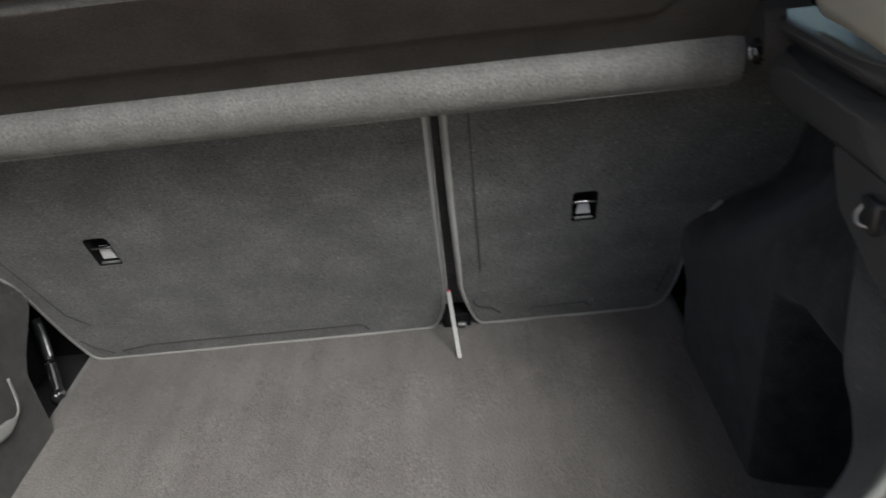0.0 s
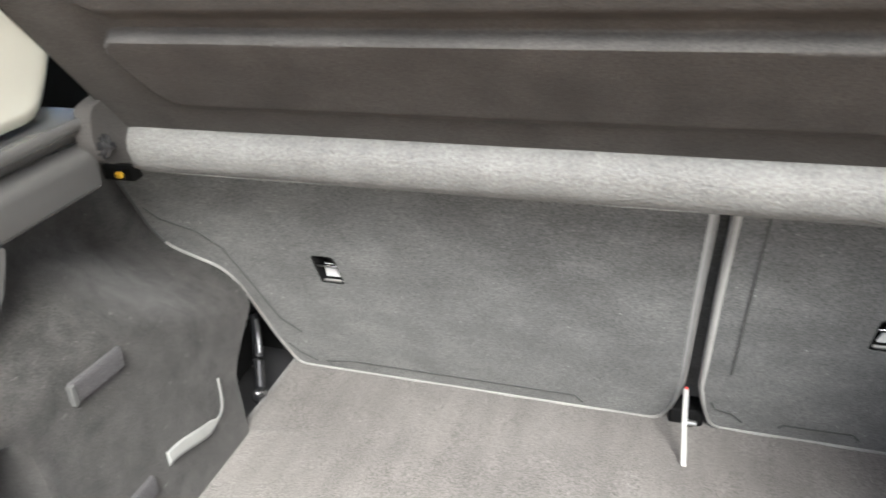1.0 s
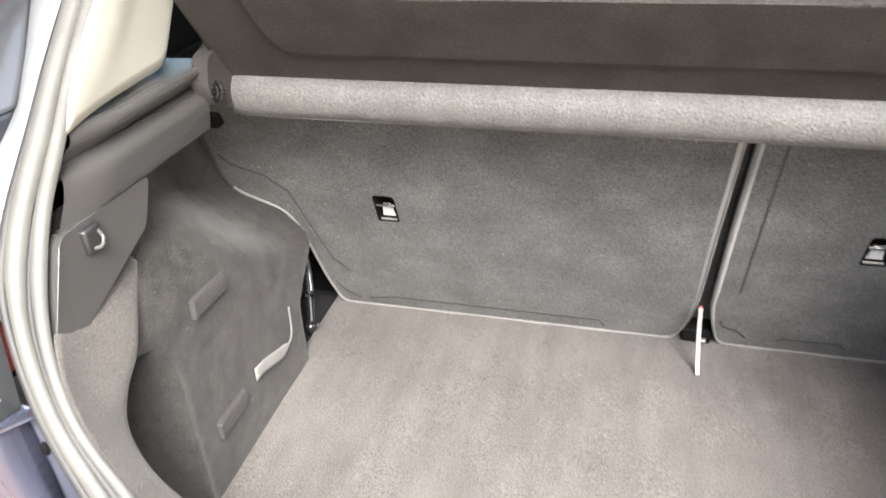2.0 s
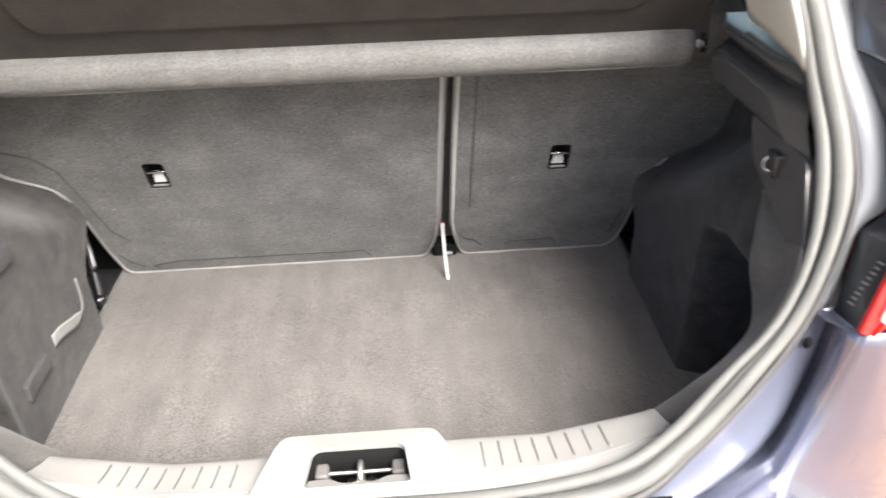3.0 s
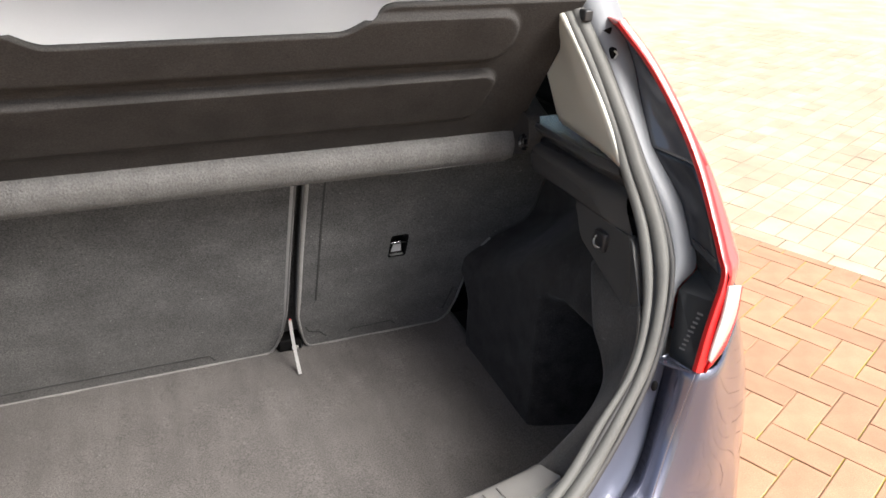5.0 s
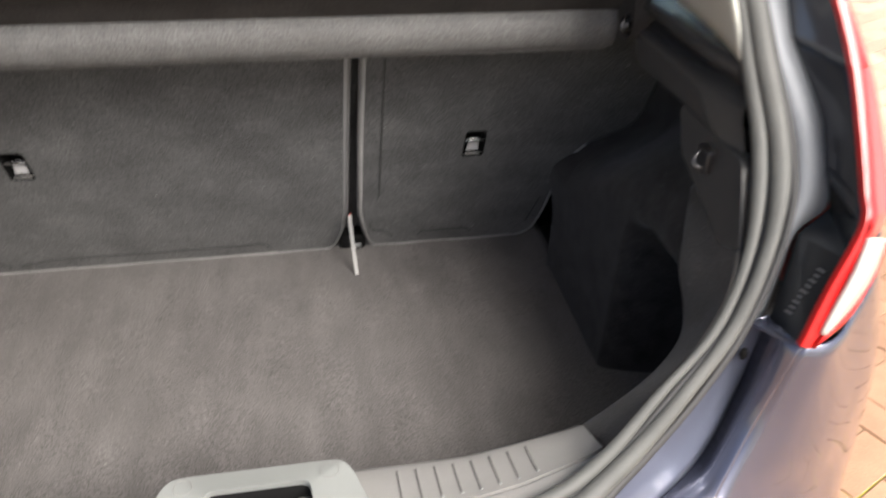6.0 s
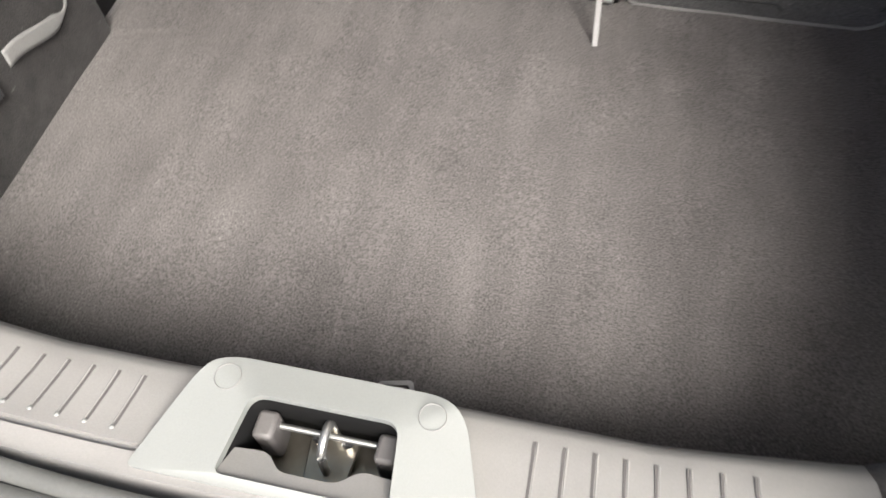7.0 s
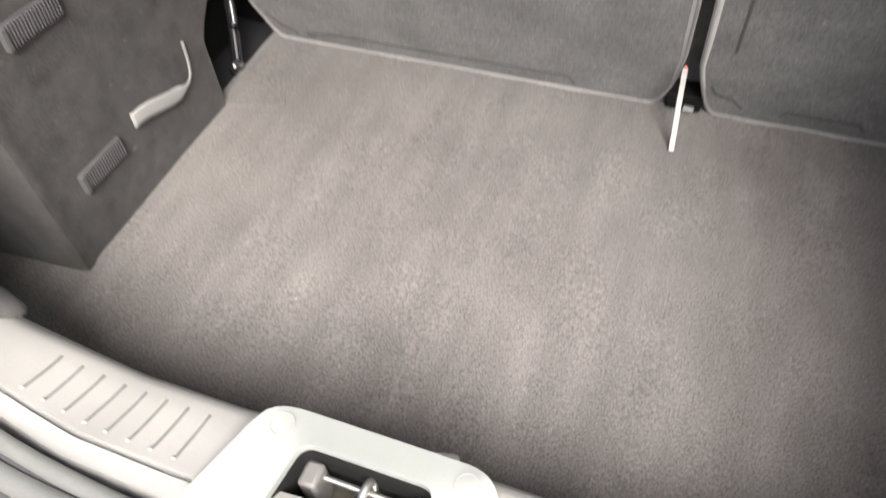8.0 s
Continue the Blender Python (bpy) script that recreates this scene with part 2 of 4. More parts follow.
def loft(curves, n, across=1):
    """A smooth surface over several curves; curves of one length are matched point by point."""
    if len({len(c) for c in curves}) == 1:
        per = max(2, round(n / (len(curves[0]) - 1)))
        res = [along(c, per) for c in curves]
    else:
        res = [spline(c, n) for c in curves]
    if across > 1 and len(res) > 2:
        cols = [along([r[i] for r in res], across) for i in range(len(res[0]))]
        res = [[c[k] for c in cols] for k in range(len(cols[0]))]
    return sheet(res)


def sweep(path, profile, side=None, caps=True, bm=None):
    """Sweeps a closed profile of (a, b) along a path: a lies along the path's side vector, b across both."""
    bm = bm or bmesh.new()
    rings = []
    n = len(path)
    ref = Vector(side) if side is not None else None
    for i, p in enumerate(path):
        d = (path[min(n - 1, i + 1)] - path[max(0, i - 1)]).normalized()
        r = ref if ref is not None else (Vector((0, 0, 1)) if abs(d.z) < 0.9 else Vector((0, 1, 0)))
        s = (r - d * r.dot(d)).normalized()
        u = d.cross(s)
        rings.append([bm.verts.new(p + s * a + u * b) for a, b in profile])
    for a, b in zip(rings, rings[1:]):
        m = len(a)
        for i in range(m):
            bm.faces.new((a[i], a[(i + 1) % m], b[(i + 1) % m], b[i]))
    if caps:
        bm.faces.new(rings[0][::-1])
        bm.faces.new(rings[-1])
    return bm


def circle(r, n=8, rx=1.0):
    return [(r * math.cos(2 * math.pi * k / n), rx * r * math.sin(2 * math.pi * k / n)) for k in range(n)]


def tube(pts, r, n=8, samples=None, side=None):
    path = spline(pts, samples or max(2, 4 * len(pts))) if len(pts) > 2 else [Vector(p) for p in pts]
    return sweep(path, circle(r, n), side)


def box(x0, x1, y0, y1, z0, z1, bm=None, m=None):
    bm = bm or bmesh.new()
    v = [Vector((x, y, z)) for x in (x0, x1) for y in (y0, y1) for z in (z0, z1)]
    if m is not None:
        v = [m @ p for p in v]
    v = [bm.verts.new(p) for p in v]
    for f in ((0, 1, 3, 2), (4, 6, 7, 5), (0, 4, 5, 1), (2, 3, 7, 6), (0, 2, 6, 4), (1, 5, 7, 3)):
        bm.faces.new([v[i] for i in f])
    return bm


def rounded(pts, r, n=5):
    """A 2D outline with its corners rounded."""
    out, m = [], len(pts)
    for i in range(m):
        p, a, b = Vector(pts[i]), Vector(pts[i - 1]), Vector(pts[(i + 1) % m])
        rr = r[i] if isinstance(r, (list, tuple)) else r
        da, db = (a - p), (b - p)
        k = min(rr, da.length * 0.49, db.length * 0.49)
        if k < 1e-5:
            out.append(p)
            continue
        q0, q1 = p + da.normalized() * k, p + db.normalized() * k
        for s in range(n + 1):
            t = s / n
            out.append(q0 * (1 - t) ** 2 + p * 2 * t * (1 - t) + q1 * t * t)
    return out


def plate(outer, holes, place, depth):
    """A plate cut from a 2D outline with holes; place(u, v, w) puts it into the world, w from 0 (front) to depth."""
    bm = bmesh.new()
    loops = []
    edges = []
    for loop in (outer, *holes):
        vs = [bm.verts.new((p[0], p[1], 0)) for p in loop]
        loops.append(vs)
        edges += [bm.edges.new((vs[i], vs[(i + 1) % len(vs)])) for i in range(len(vs))]
    bmesh.ops.triangle_fill(bm, use_beauty=True, use_dissolve=False, edges=edges)
    front = list(bm.faces)
    back = {}
    for loop in loops:
        for v in loop:
            back[v] = bm.verts.new((v.co.x, v.co.y, depth))
    for f in front:
        bm.faces.new([back[v] for v in reversed(f.verts)])
    for loop in loops:
        for i in range(len(loop)):
            a, b = loop[i], loop[(i + 1) % len(loop)]
            bm.faces.new((a, b, back[b], back[a]))
    for v in bm.verts:
        v.co = place(v.co.x, v.co.y, v.co.z)
    return bm


def smooth01(a, b, v):
    t = min(1.0, max(0.0, (v - a) / (b - a)))
    return t * t * (3 - 2 * t)


def interp(v, xs, ys):
    return float(np.interp(v, xs, ys))


# ---- main measures ----
GROUND_Z, FLOOR_Z = 0.08, 0.60
RECLINE = 0.395  # rearward run of the seat backs per metre of height


def seat_y(z):
    return -RECLINE * (z - FLOOR_Z)


def opening_y(z):
    """Rearward profile of the hatch opening."""
    return interp(z, (0.6, 0.785, 0.92, 1.11, 1.40, 1.50), (-0.76, -0.70, -0.63, -0.50, -0.29, -0.22))


# half curves of the opening, from the middle of the sill up to the middle of the roof, for the +x side
SEAL_IN = [(0.0, -0.714, 0.786), (0.13, -0.713, 0.787), (0.238, -0.703, 0.797), (0.300, -0.686, 0.818), (0.359, -0.658, 0.864), (0.420, -0.631, 0.914),
           (0.458, -0.592, 0.975), (0.474, -0.542, 1.045), (0.471, -0.497, 1.109), (0.465, -0.462, 1.162), (0.447, -0.405, 1.242),
           (0.413, -0.335, 1.334), (0.35, -0.290, 1.395), (0.22, -0.265, 1.43), (0.0, -0.255, 1.44)]
SEAL_OUT = [(0.0, -0.738, 0.779), (0.14, -0.738, 0.779), (0.258, -0.730, 0.783), (0.325, -0.702, 0.811), (0.402, -0.666, 0.870), (0.451, -0.637, 0.928),
            (0.488, -0.598, 0.998), (0.501, -0.556, 1.050), (0.491, -0.503, 1.122), (0.483, -0.463, 1.176), (0.468, -0.404, 1.250),
            (0.434, -0.324, 1.352), (0.36, -0.275, 1.42), (0.22, -0.250, 1.455), (0.0, -0.240, 1.465)]


def mirror(pts, s):
    return [(x * s, y, z) for x, y, z in pts]


def full(pts):
    """Both halves of a symmetric curve as one closed run."""
    return mirror(pts[::-1], -1) + list(pts[1:])


# ---- ground ----
bm = bmesh.new()
bmesh.ops.create_grid(bm, x_segments=24, y_segments=24, size=400)
for v in bm.verts:
    v.co.z = GROUND_Z - 0.010
ground = tagged(part("ground", bm, M_GROUND, None, smooth=False), "sandy ground with mossy joints between the pavers", "ground", kind="structure")

# ---- boot floor ----
mat = thing("boot_floor_mat", (0, -0.3, FLOOR_Z - 0.02), "worn grey-brown carpet mat on the boot floor", "boot mat")
bm = bmesh.new()
NX, NY = 80, 40
rows = []
for j in range(NY + 1):
    y = 0.125 - 0.735 * j / NY
    half = 0.63 - 0.152 * smooth01(-0.175, -0.150, y)
    rows.append([(half * (2 * i / NX - 1), y, FLOOR_Z + 0.0022 * noise.noise(Vector((i * 0.21, j * 0.2, 3.0)))) for i in range(NX + 1)])
part("carpet", sheet(rows), M_FLOOR, mat, solid=0.018)
turned = Matrix.Translation((0.0065, -0.5545, 0.6055)) @ Matrix.Rotation(radians(13), 4, "Z")
ring_out = rounded([(-0.0165, -0.0098), (0.0165, -0.0098), (0.0165, 0.0098), (-0.0165, 0.0098)], 0.006, 5)
ring_in = rounded([(-0.0120, -0.0056), (0.0120, -0.0056), (0.0120, 0.0056), (-0.0120, 0.0056)], 0.004, 5)
part("pull_ring", plate(ring_out, [ring_in], lambda u, v, w: turned @ Vector((u, v, 0.0015 - w)), 0.003), M_EDGE_ROLL, mat, "pale grey ring of the pull loop", bevel=0.0008)
part("pull_tab", plate(rounded([(-0.0175, -0.0125), (0.002, -0.0125), (0.002, 0.004), (-0.0175, 0.004)], 0.002, 2), [], lambda u, v, w: turned @ Vector((u, v, 0.0035 - w)), 0.003),
     M_BLACK, mat, "dark folded tab of the pull loop", bevel=0.0006)


# ---- seat backs ----
def on_seat(u, v, w):
    """u across, v height, w depth into the seat (forward)."""
    n = Vector((0, 1, RECLINE)).normalized()
    return Vector((u, seat_y(v), v)) + n * w


def hole_outline(cx, cz):
    return rounded([(cx - 0.017, cz - 0.027), (cx + 0.017, cz - 0.027), (cx + 0.017, cz + 0.027), (cx - 0.017, cz + 0.027)], [0.004, 0.004, 0.008, 0.008], 3)


def seat_back(name, outline, latch, seams, label, inner_from, inner, side):
    e = thing(name, (0.0, 0.06, FLOOR_Z), label, "seat back", "folding rear seat backs")
    hole = hole_outline(*latch)
    front = plate(outline, [hole], on_seat, 0.02)
    panel = part("back_panel", front, M_SEATBACK, e, "dark grey felt-covered back panel", bevel=0.0)
    # upholstered block in front of the board
    core = plate([(p[0] * 0.985 + 0.002, p[1] + 0.004) for p in outline], [], lambda u, v, w: on_seat(u, v, w + 0.022), 0.11)
    part("cushion", core, M_SHELF, e, "black upholstered seat cushion behind the board")
    loop = [on_seat(p[0], p[1], -0.001) for p in outline]
    # pale edging at the foot and the middle; outer side coloured dark for shade
    hidden = [p.z > 1.045 or (p.x > 0.485 and p.z > 0.825) or (p.x < -0.5 and p.z > 0.862) for p in loop]
    first = next(i for i in range(len(loop)) if hidden[i - 1] and not hidden[i])
    turned = loop[first:] + loop[:first]
    dark = hidden[first:] + hidden[:first]
    count = dark.index(True)
    bmp = sweep(turned[:count + 1], circle(0.0023, 6), Vector((0, -1, -RECLINE)))
    part("outer_edging", sweep(turned[count:] + [turned[0]], circle(0.0021, 6), Vector((0, -1, -RECLINE))), M_SEAM, e, "edging up the outer side, darkened for its shade")
    if inner_from:
        # plate added to block the view into the cabin through the gap
        filler = plate([(inner_from - 0.03, 0.60), (inner_from + 0.05, 0.60), (inner_from + 0.05, 1.055), (inner_from - 0.03, 1.055)], [], lambda u, v, w: on_seat(u, v, w + 0.034), 0.02)
        part("bolster_flap", filler, M_SEATBACK, e, "dark grey plate added to close the gap between the backs")
    part("edging", bmp, M_PIPING, e, "light grey edging strip round the board")
    # the edging swells to a padded roll along the middle gap
    rows = []
    for i in range(41):
        z = 0.612 + 0.443 * i / 40
        r = interp(z, (0.61, 0.66, 0.74, 1.06), (0.0026, 0.0036, 0.0046, 0.0052))
        c = on_seat(interp(z, *inner) - side * (r - 0.0025), z, 0.002)
        rows.append([c + Vector((r * math.cos(a * math.pi / 5), -0.8 * r * math.sin(a * math.pi / 5), 0)) for a in range(10)])
    part("edge_roll", sheet(rows, True), M_EDGE_ROLL, e, "padded light grey edge roll beside the gap")
    for s in seams:
        part("seam", sweep([on_seat(u, v, -0.0004) for u, v in s], [(0.0008, 0.0014), (-0.0008, 0.0014), (-0.0008, -0.0014), (0.0008, -0.0014)],
                           Vector((0, -1, -RECLINE))), M_SEAM, e, "pressed seam line")
    cx, cz = latch
    bmw = bmesh.new()
    a = [bmw.verts.new(on_seat(p[0], p[1], 0.001)) for p in hole]
    b = [bmw.verts.new(on_seat(cx + (p[0] - cx) * 0.9, cz + (p[1] - cz) * 0.9, 0.021)) for p in hole]
    for i in range(len(a)):
        j = (i + 1) % len(a)
        bmw.faces.new((a[i], a[j], b[j], b[i]))
    bmw.faces.new(b)
    rec = part("latch_recess", bmw, M_VOID, e, "black anchor recess", solid=0.002)
    bml = box(cx - 0.0160, cx + 0.0160, -0.0018, 0.0018, cz - 0.0012, cz + 0.0030, m=Matrix.Identity(4))
    for v in bml.verts:
        v.co = on_seat(v.co.x, v.co.z + 0.004, 0.004 + v.co.y)
    part("anchor_bar", bml, M_CHROME, rec, "bright steel anchor bar", bevel=0.0008)
    bmt = plate([(cx - 0.0062, cz + 0.003), (cx + 0.0062, cz + 0.003), (cx + 0.0098, cz - 0.0205), (cx - 0.0098, cz - 0.0205)], [], lambda u, v, w: on_seat(u, v, w + 0.007), 0.003)
    part("anchor_tongue", bmt, M_WHITE, rec, "white anchor tongue", bevel=0.0006)
    bmt = plate([(cx - 0.0125, cz - 0.0230), (cx + 0.0125, cz - 0.0230), (cx + 0.0120, cz - 0.0253), (cx - 0.0120, cz - 0.0253)], [], lambda u, v, w: on_seat(u, v, w + 0.002), 0.003)
    part("recess_lip", bmt, M_STEEL, rec, "thin bright lip under the anchor")
    return e


LEFT_OUT = [(-0.462, 0.600), (-0.474, 0.660), (-0.479, 0.720), (-0.484, 0.790), (-0.500, 0.826), (-0.540, 0.846), (-0.565, 0.860), (-0.577, 0.890), (-0.576, 1.06), (0.131, 1.06),
            (0.1245, 0.86), (0.121, 0.705), (0.113, 0.650), (0.095, 0.600)]
RIGHT_OUT = [(0.163, 0.600), (0.150, 0.645), (0.141, 0.692), (0.1415, 0.86), (0.1455, 1.06), (0.576, 1.06), (0.577, 0.890), (0.565, 0.860), (0.540, 0.846), (0.500, 0.826),
             (0.480, 0.790), (0.470, 0.720), (0.465, 0.660), (0.450, 0.600)]
seat_left = seat_back("rear_seat_back", rounded(LEFT_OUT, 0.018, 4), (-0.332, 0.843),
                      [[(-0.40, 0.608), (-0.41, 0.618), (-0.36, 0.628), (-0.02, 0.628), (-0.01, 0.612)], [(-0.425, 0.615), (-0.45, 0.635), (-0.462, 0.655)],
                       [(-0.566, 0.93), (-0.552, 0.912), (-0.505, 0.895), (-0.478, 0.865), (-0.45, 0.72), (-0.425, 0.69)]],
                      "wide dark grey felt seat back, upright, with pale edging", 0.12, ((0.600, 0.650, 0.705, 0.86, 1.06), (0.095, 0.113, 0.121, 0.1245, 0.131)), 1)
seat_right = seat_back("rear_seat_back", rounded(RIGHT_OUT, [0.018] * 13 + [0.03], 4), (0.3185, 0.838),
                       [[(0.176, 1.03), (0.174, 0.73)], [(0.158, 0.66), (0.165, 0.645), (0.185, 0.640), (0.20, 0.622)], [(0.245, 0.622), (0.25, 0.630), (0.33, 0.632), (0.34, 0.620)],
                        [(0.44, 0.64), (0.452, 0.70)]],
                       "narrow dark grey felt seat back, upright, with pale edging", 0, ((0.600, 0.645, 0.692, 0.86, 1.06), (0.163, 0.150, 0.141, 0.1415, 0.1455)), -1)

# strap hanging out between the two backs
strap = thing("seat_strap", (0.130, -0.066, FLOOR_Z), "pale grey flat strap hanging out between the seat backs", "strap")
bm = sweep(spline([(0.1245, -0.054, 0.700), (0.1260, -0.060, 0.665), (0.1285, -0.072, 0.630), (0.1305, -0.0865, 0.6015)], 12),
           [(0.0011, 0.0030), (-0.0011, 0.0030), (-0.0011, -0.0030), (0.0011, -0.0030)], (0, 1, 0.3))
part("webbing", bm, M_EDGE_ROLL, strap)
part("marker", box(0.1233, 0.1262, -0.0555, -0.0525, 0.7000, 0.7028), M_REDTAB, strap, "small red marker", bevel=0.001)
part("anchor_plate", box(0.108, 0.152, -0.006, 0.03, 0.600, 0.625), M_VOID, strap, "dark floor bracket", bevel=0.003)
part("anchor_pin", tube([(0.132, -0.012, 0.610), (0.144, -0.014, 0.611)], 0.004, 8), M_STEEL, strap, "small steel pin")


# ---- carpeted side trims with the wheel arches ----
def side_depth(y, z, ridge, gap_at, fold):
    """How far out the side carpet lies at a place along the boot."""
    up = 0.58 + (0.490 - 0.58) * smooth01(-0.20, -0.50, y)
    face = 0.459
    rise = 0.115 * smooth01(-0.10, -0.38, y)
    d = face + (up - face) * smooth01(0.770 + rise, 0.885 + rise, z)
    gap_edge = gap_at + 0.075 * smooth01(0.69, 0.80, z)
    gap = smooth01(gap_edge - 0.014, gap_edge + 0.006, y) * (1 - smooth01(0.815, 0.845, z))
    d += (0.575 - d) * gap
    top = 0.868 - 0.30 * max(0.0, y - (ridge - 0.05))
    pocket = (1 - smooth01(ridge - fold, ridge + 0.4 * (fold - 0.014), y)) * (1 - smooth01(top - 0.035, top + 0.015, z))
    d += (0.615 - d) * pocket
    # rounded crest along the front of the pocket
    d -= 0.005 * min(1.0, 0.014 / fold) ** 2 * math.exp(-((y - ridge - 0.006) / 0.011) ** 2) * (1 - smooth01(top - 0.05, top + 0.01, z))
    return d


def side_trim(s, ridge, name, label):
    e = thing(name, (0.50 * s, -0.3, FLOOR_Z), label, "side trim", "boot side trims")
    rows = []
    for j in range(161):
        z = FLOOR_Z - 0.004 + 0.45 * j / 160
        ys = [0.02 - min(0.60, -opening_y(z) - 0.010) * i / 200 for i in range(201)]
        rows.append([(s * side_depth(y, z, ridge, -0.150 if s < 0 else -0.083, 0.014 if s < 0 else 0.048), y, z) for y in ys])
    bm = sheet(rows)
    back = [[bm.verts.new((x + 0.005 * s, y, z)) for x, y, z in (r[0], r[-1])] for r in rows]
    bm.verts.ensure_lookup_table()
    for j in range(160):
        for k, i in ((0, 0), (1, 200)):
            bm.faces.new((bm.verts[j * 201 + i], bm.verts[(j + 1) * 201 + i], back[j + 1][k], back[j][k]))
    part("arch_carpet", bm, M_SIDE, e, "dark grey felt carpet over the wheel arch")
    inner = [(0.3165, -0.611, 0.772), (0.346, -0.616, 0.805), (0.390, -0.606, 0.835), (0.428, -0.579, 0.855), (0.438, -0.555, 0.880), (0.444, -0.523, 0.900),
             (0.463, -0.484, 0.922), (0.486, -0.440, 0.945)]
    outer = [(0.3195, -0.682, 0.813), (0.362, -0.660, 0.862), (0.404, -0.641, 0.898), (0.434, -0.621, 0.935), (0.454, -0.594, 0.968), (0.463, -0.570, 0.964),
             (0.474, -0.510, 0.976), (0.492, -0.455, 0.995)]
    behind = [(x + 0.045, y + 0.018, z - 0.012) for x, y, z in inner]
    mid = [((a[0] + b[0]) / 2 + 0.004, (a[1] + b[1]) / 2 - 0.002, (a[2] + b[2]) / 2 + h) for a, b, h in zip(inner, outer, (0.001, 0.007, 0.011, 0.013, 0.012, 0.010, 0.005, 0.0))]
    bm = loft([mirror(c, s) for c in (behind, inner, mid, outer)], 40, 4)
    part("opening_carpet", bm, M_RING, e, "dark grey felt lining of the opening edge", solid=0.003)
    return e


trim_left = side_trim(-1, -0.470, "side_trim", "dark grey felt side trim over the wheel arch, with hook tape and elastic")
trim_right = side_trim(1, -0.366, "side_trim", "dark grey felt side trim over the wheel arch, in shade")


# hook-tape patches and elastic band on the carpet
def patch(name, label, centre, along, up, length, width, mat, parent):
    c, a, u = Vector(centre), Vector(along).normalized(), Vector(up).normalized()
    n = a.cross(u)
    bm = box(-length / 2, length / 2, -width / 2, width / 2, -0.0035, 0.0035, m=Matrix(((a.x, u.x, n.x, c.x), (a.y, u.y, n.y, c.y), (a.z, u.z, n.z, c.z), (0, 0, 0, 1))))
    return part(name, bm, mat, parent, label, bevel=0.0008)


tapes = [((-0.4570, -0.373, 0.865), (0.0, 1.0, -0.06), (0.0, 0.06, 1.0), 0.072, 0.024), ((-0.4570, -0.383, 0.688), (0.0, 1.0, -0.02), (0.0, 0.02, 1.0), 0.068, 0.024)]
for c, a, u, le, wi in tapes:
    tape = patch("hook_tape", "dark grey ribbed hook-tape patch", c, a, u, le, wi, M_TAPE, trim_left)
    d = Vector(a).normalized()
    for k in range(18):
        # woven ribs across the patch
        patch("tape_rib", "", Vector(c) + d * (le * (k / 17 - 0.5) * 0.92) + Vector((0.0018, 0, 0)), a, u, 0.0020, wi * 0.92, M_TAPE, tape)
    patch("frayed_end", "pale frayed end of the tape", Vector(c) - d * (le * 0.5) + Vector((0.003, 0, 0)), a, u, 0.006, wi * 0.96, M_SEAM, tape)
band = spline([(-0.452, -0.325, 0.702), (-0.4515, -0.300, 0.699), (-0.4520, -0.250, 0.682), (-0.4535, -0.220, 0.680), (-0.4550, -0.208, 0.694), (-0.4565, -0.203, 0.727)], 28)
rows = []
for i, p in enumerate(band):
    # the band lies flat at its sewn end and twists edge-on towards the top
    turn, d = smooth01(0.50, 0.66, i / 27), (band[min(27, i + 1)] - band[max(0, i - 1)]).normalized()
    w = d.cross(Vector((1, 0, 0))).normalized() * (0.0100 * (1 - 0.80 * turn))
    rows.append([p - w, p - w * 0.5, p, p + w * 0.5, p + w])
bm = sheet(rows)
part("elastic_band", bm, M_ELASTIC, trim_left, "loose pale grey elastic band", solid=0.0014)


# ---- seat hinges in the gaps beside the backs ----
def seat_hinge(s):
    e = thing("folding_seat_mount", (0.50 * s, -0.05, FLOOR_Z), "black and bright steel seat hinge beside the seat back", "seat mount", "seat mounts")
    part("bracket", plate(rounded([(-0.135, 0.600), (0.0, 0.600), (-0.04, 0.80), (-0.12, 0.80)], 0.01, 3), [], lambda u, v, w: Vector((s * (0.535 + w), u, v)), 0.01), M_VOID, e, "black steel bracket", bevel=0.002)
    part("rod", tube([(0.507 * s, -0.036, 0.712), (0.503 * s, -0.042, 0.685), (0.498 * s, -0.056, 0.648), (0.492 * s, -0.074, 0.612), (0.489 * s, -0.082, 0.596)], 0.0085, 14), M_GLOSS, e, "glossy black hinge arm")
    part("rod_sleeve", tube([(0.5005 * s, -0.040, 0.706), (0.4975 * s, -0.046, 0.682), (0.4935 * s, -0.057, 0.655)], 0.0042, 10), M_CHROME, e, "bright steel rod on the arm")
    bmk = bmesh.new()
    bmesh.ops.create_uvsphere(bmk, u_segments=18, v_segments=12, radius=0.0135, matrix=Matrix.Translation((0.487 * s, -0.087, 0.597)) @ Matrix.Rotation(radians(28), 4, "X") @ Matrix.Diagonal((0.85, 1.0, 1.35, 1.0)))
    part("knob", bmk, M_GLOSS, e, "glossy black hinge cap")
    part("stud", tube([(0.478 * s, -0.090, 0.610), (0.471 * s, -0.094, 0.612)], 0.0038, 8), M_CHROME, e, "small bright stud")
    part("washer", tube([(0.479 * s, -0.096, 0.588), (0.474 * s, -0.099, 0.588)], 0.0030, 8), M_CHROME, e, "small bright pin end")
    return e


seat_hinge(-1)
seat_hinge(1)
for s in (-1, 1):
    tagged(part("wall_side", box(min(s * 0.617, s * 0.627), max(s * 0.617, s * 0.627), -0.42, 0.60, 0.55, 1.06), M_VOID, None), "black inner wheel-arch wall behind the trim", "wall", kind="structure")
    tagged(part("wall_cross", box(min(s * 0.470, s * 0.616), max(s * 0.470, s * 0.616), 0.055, 0.065, 0.55, 0.88), M_VOID, None), "black body panel behind the seat mount", "wall", kind="structure")


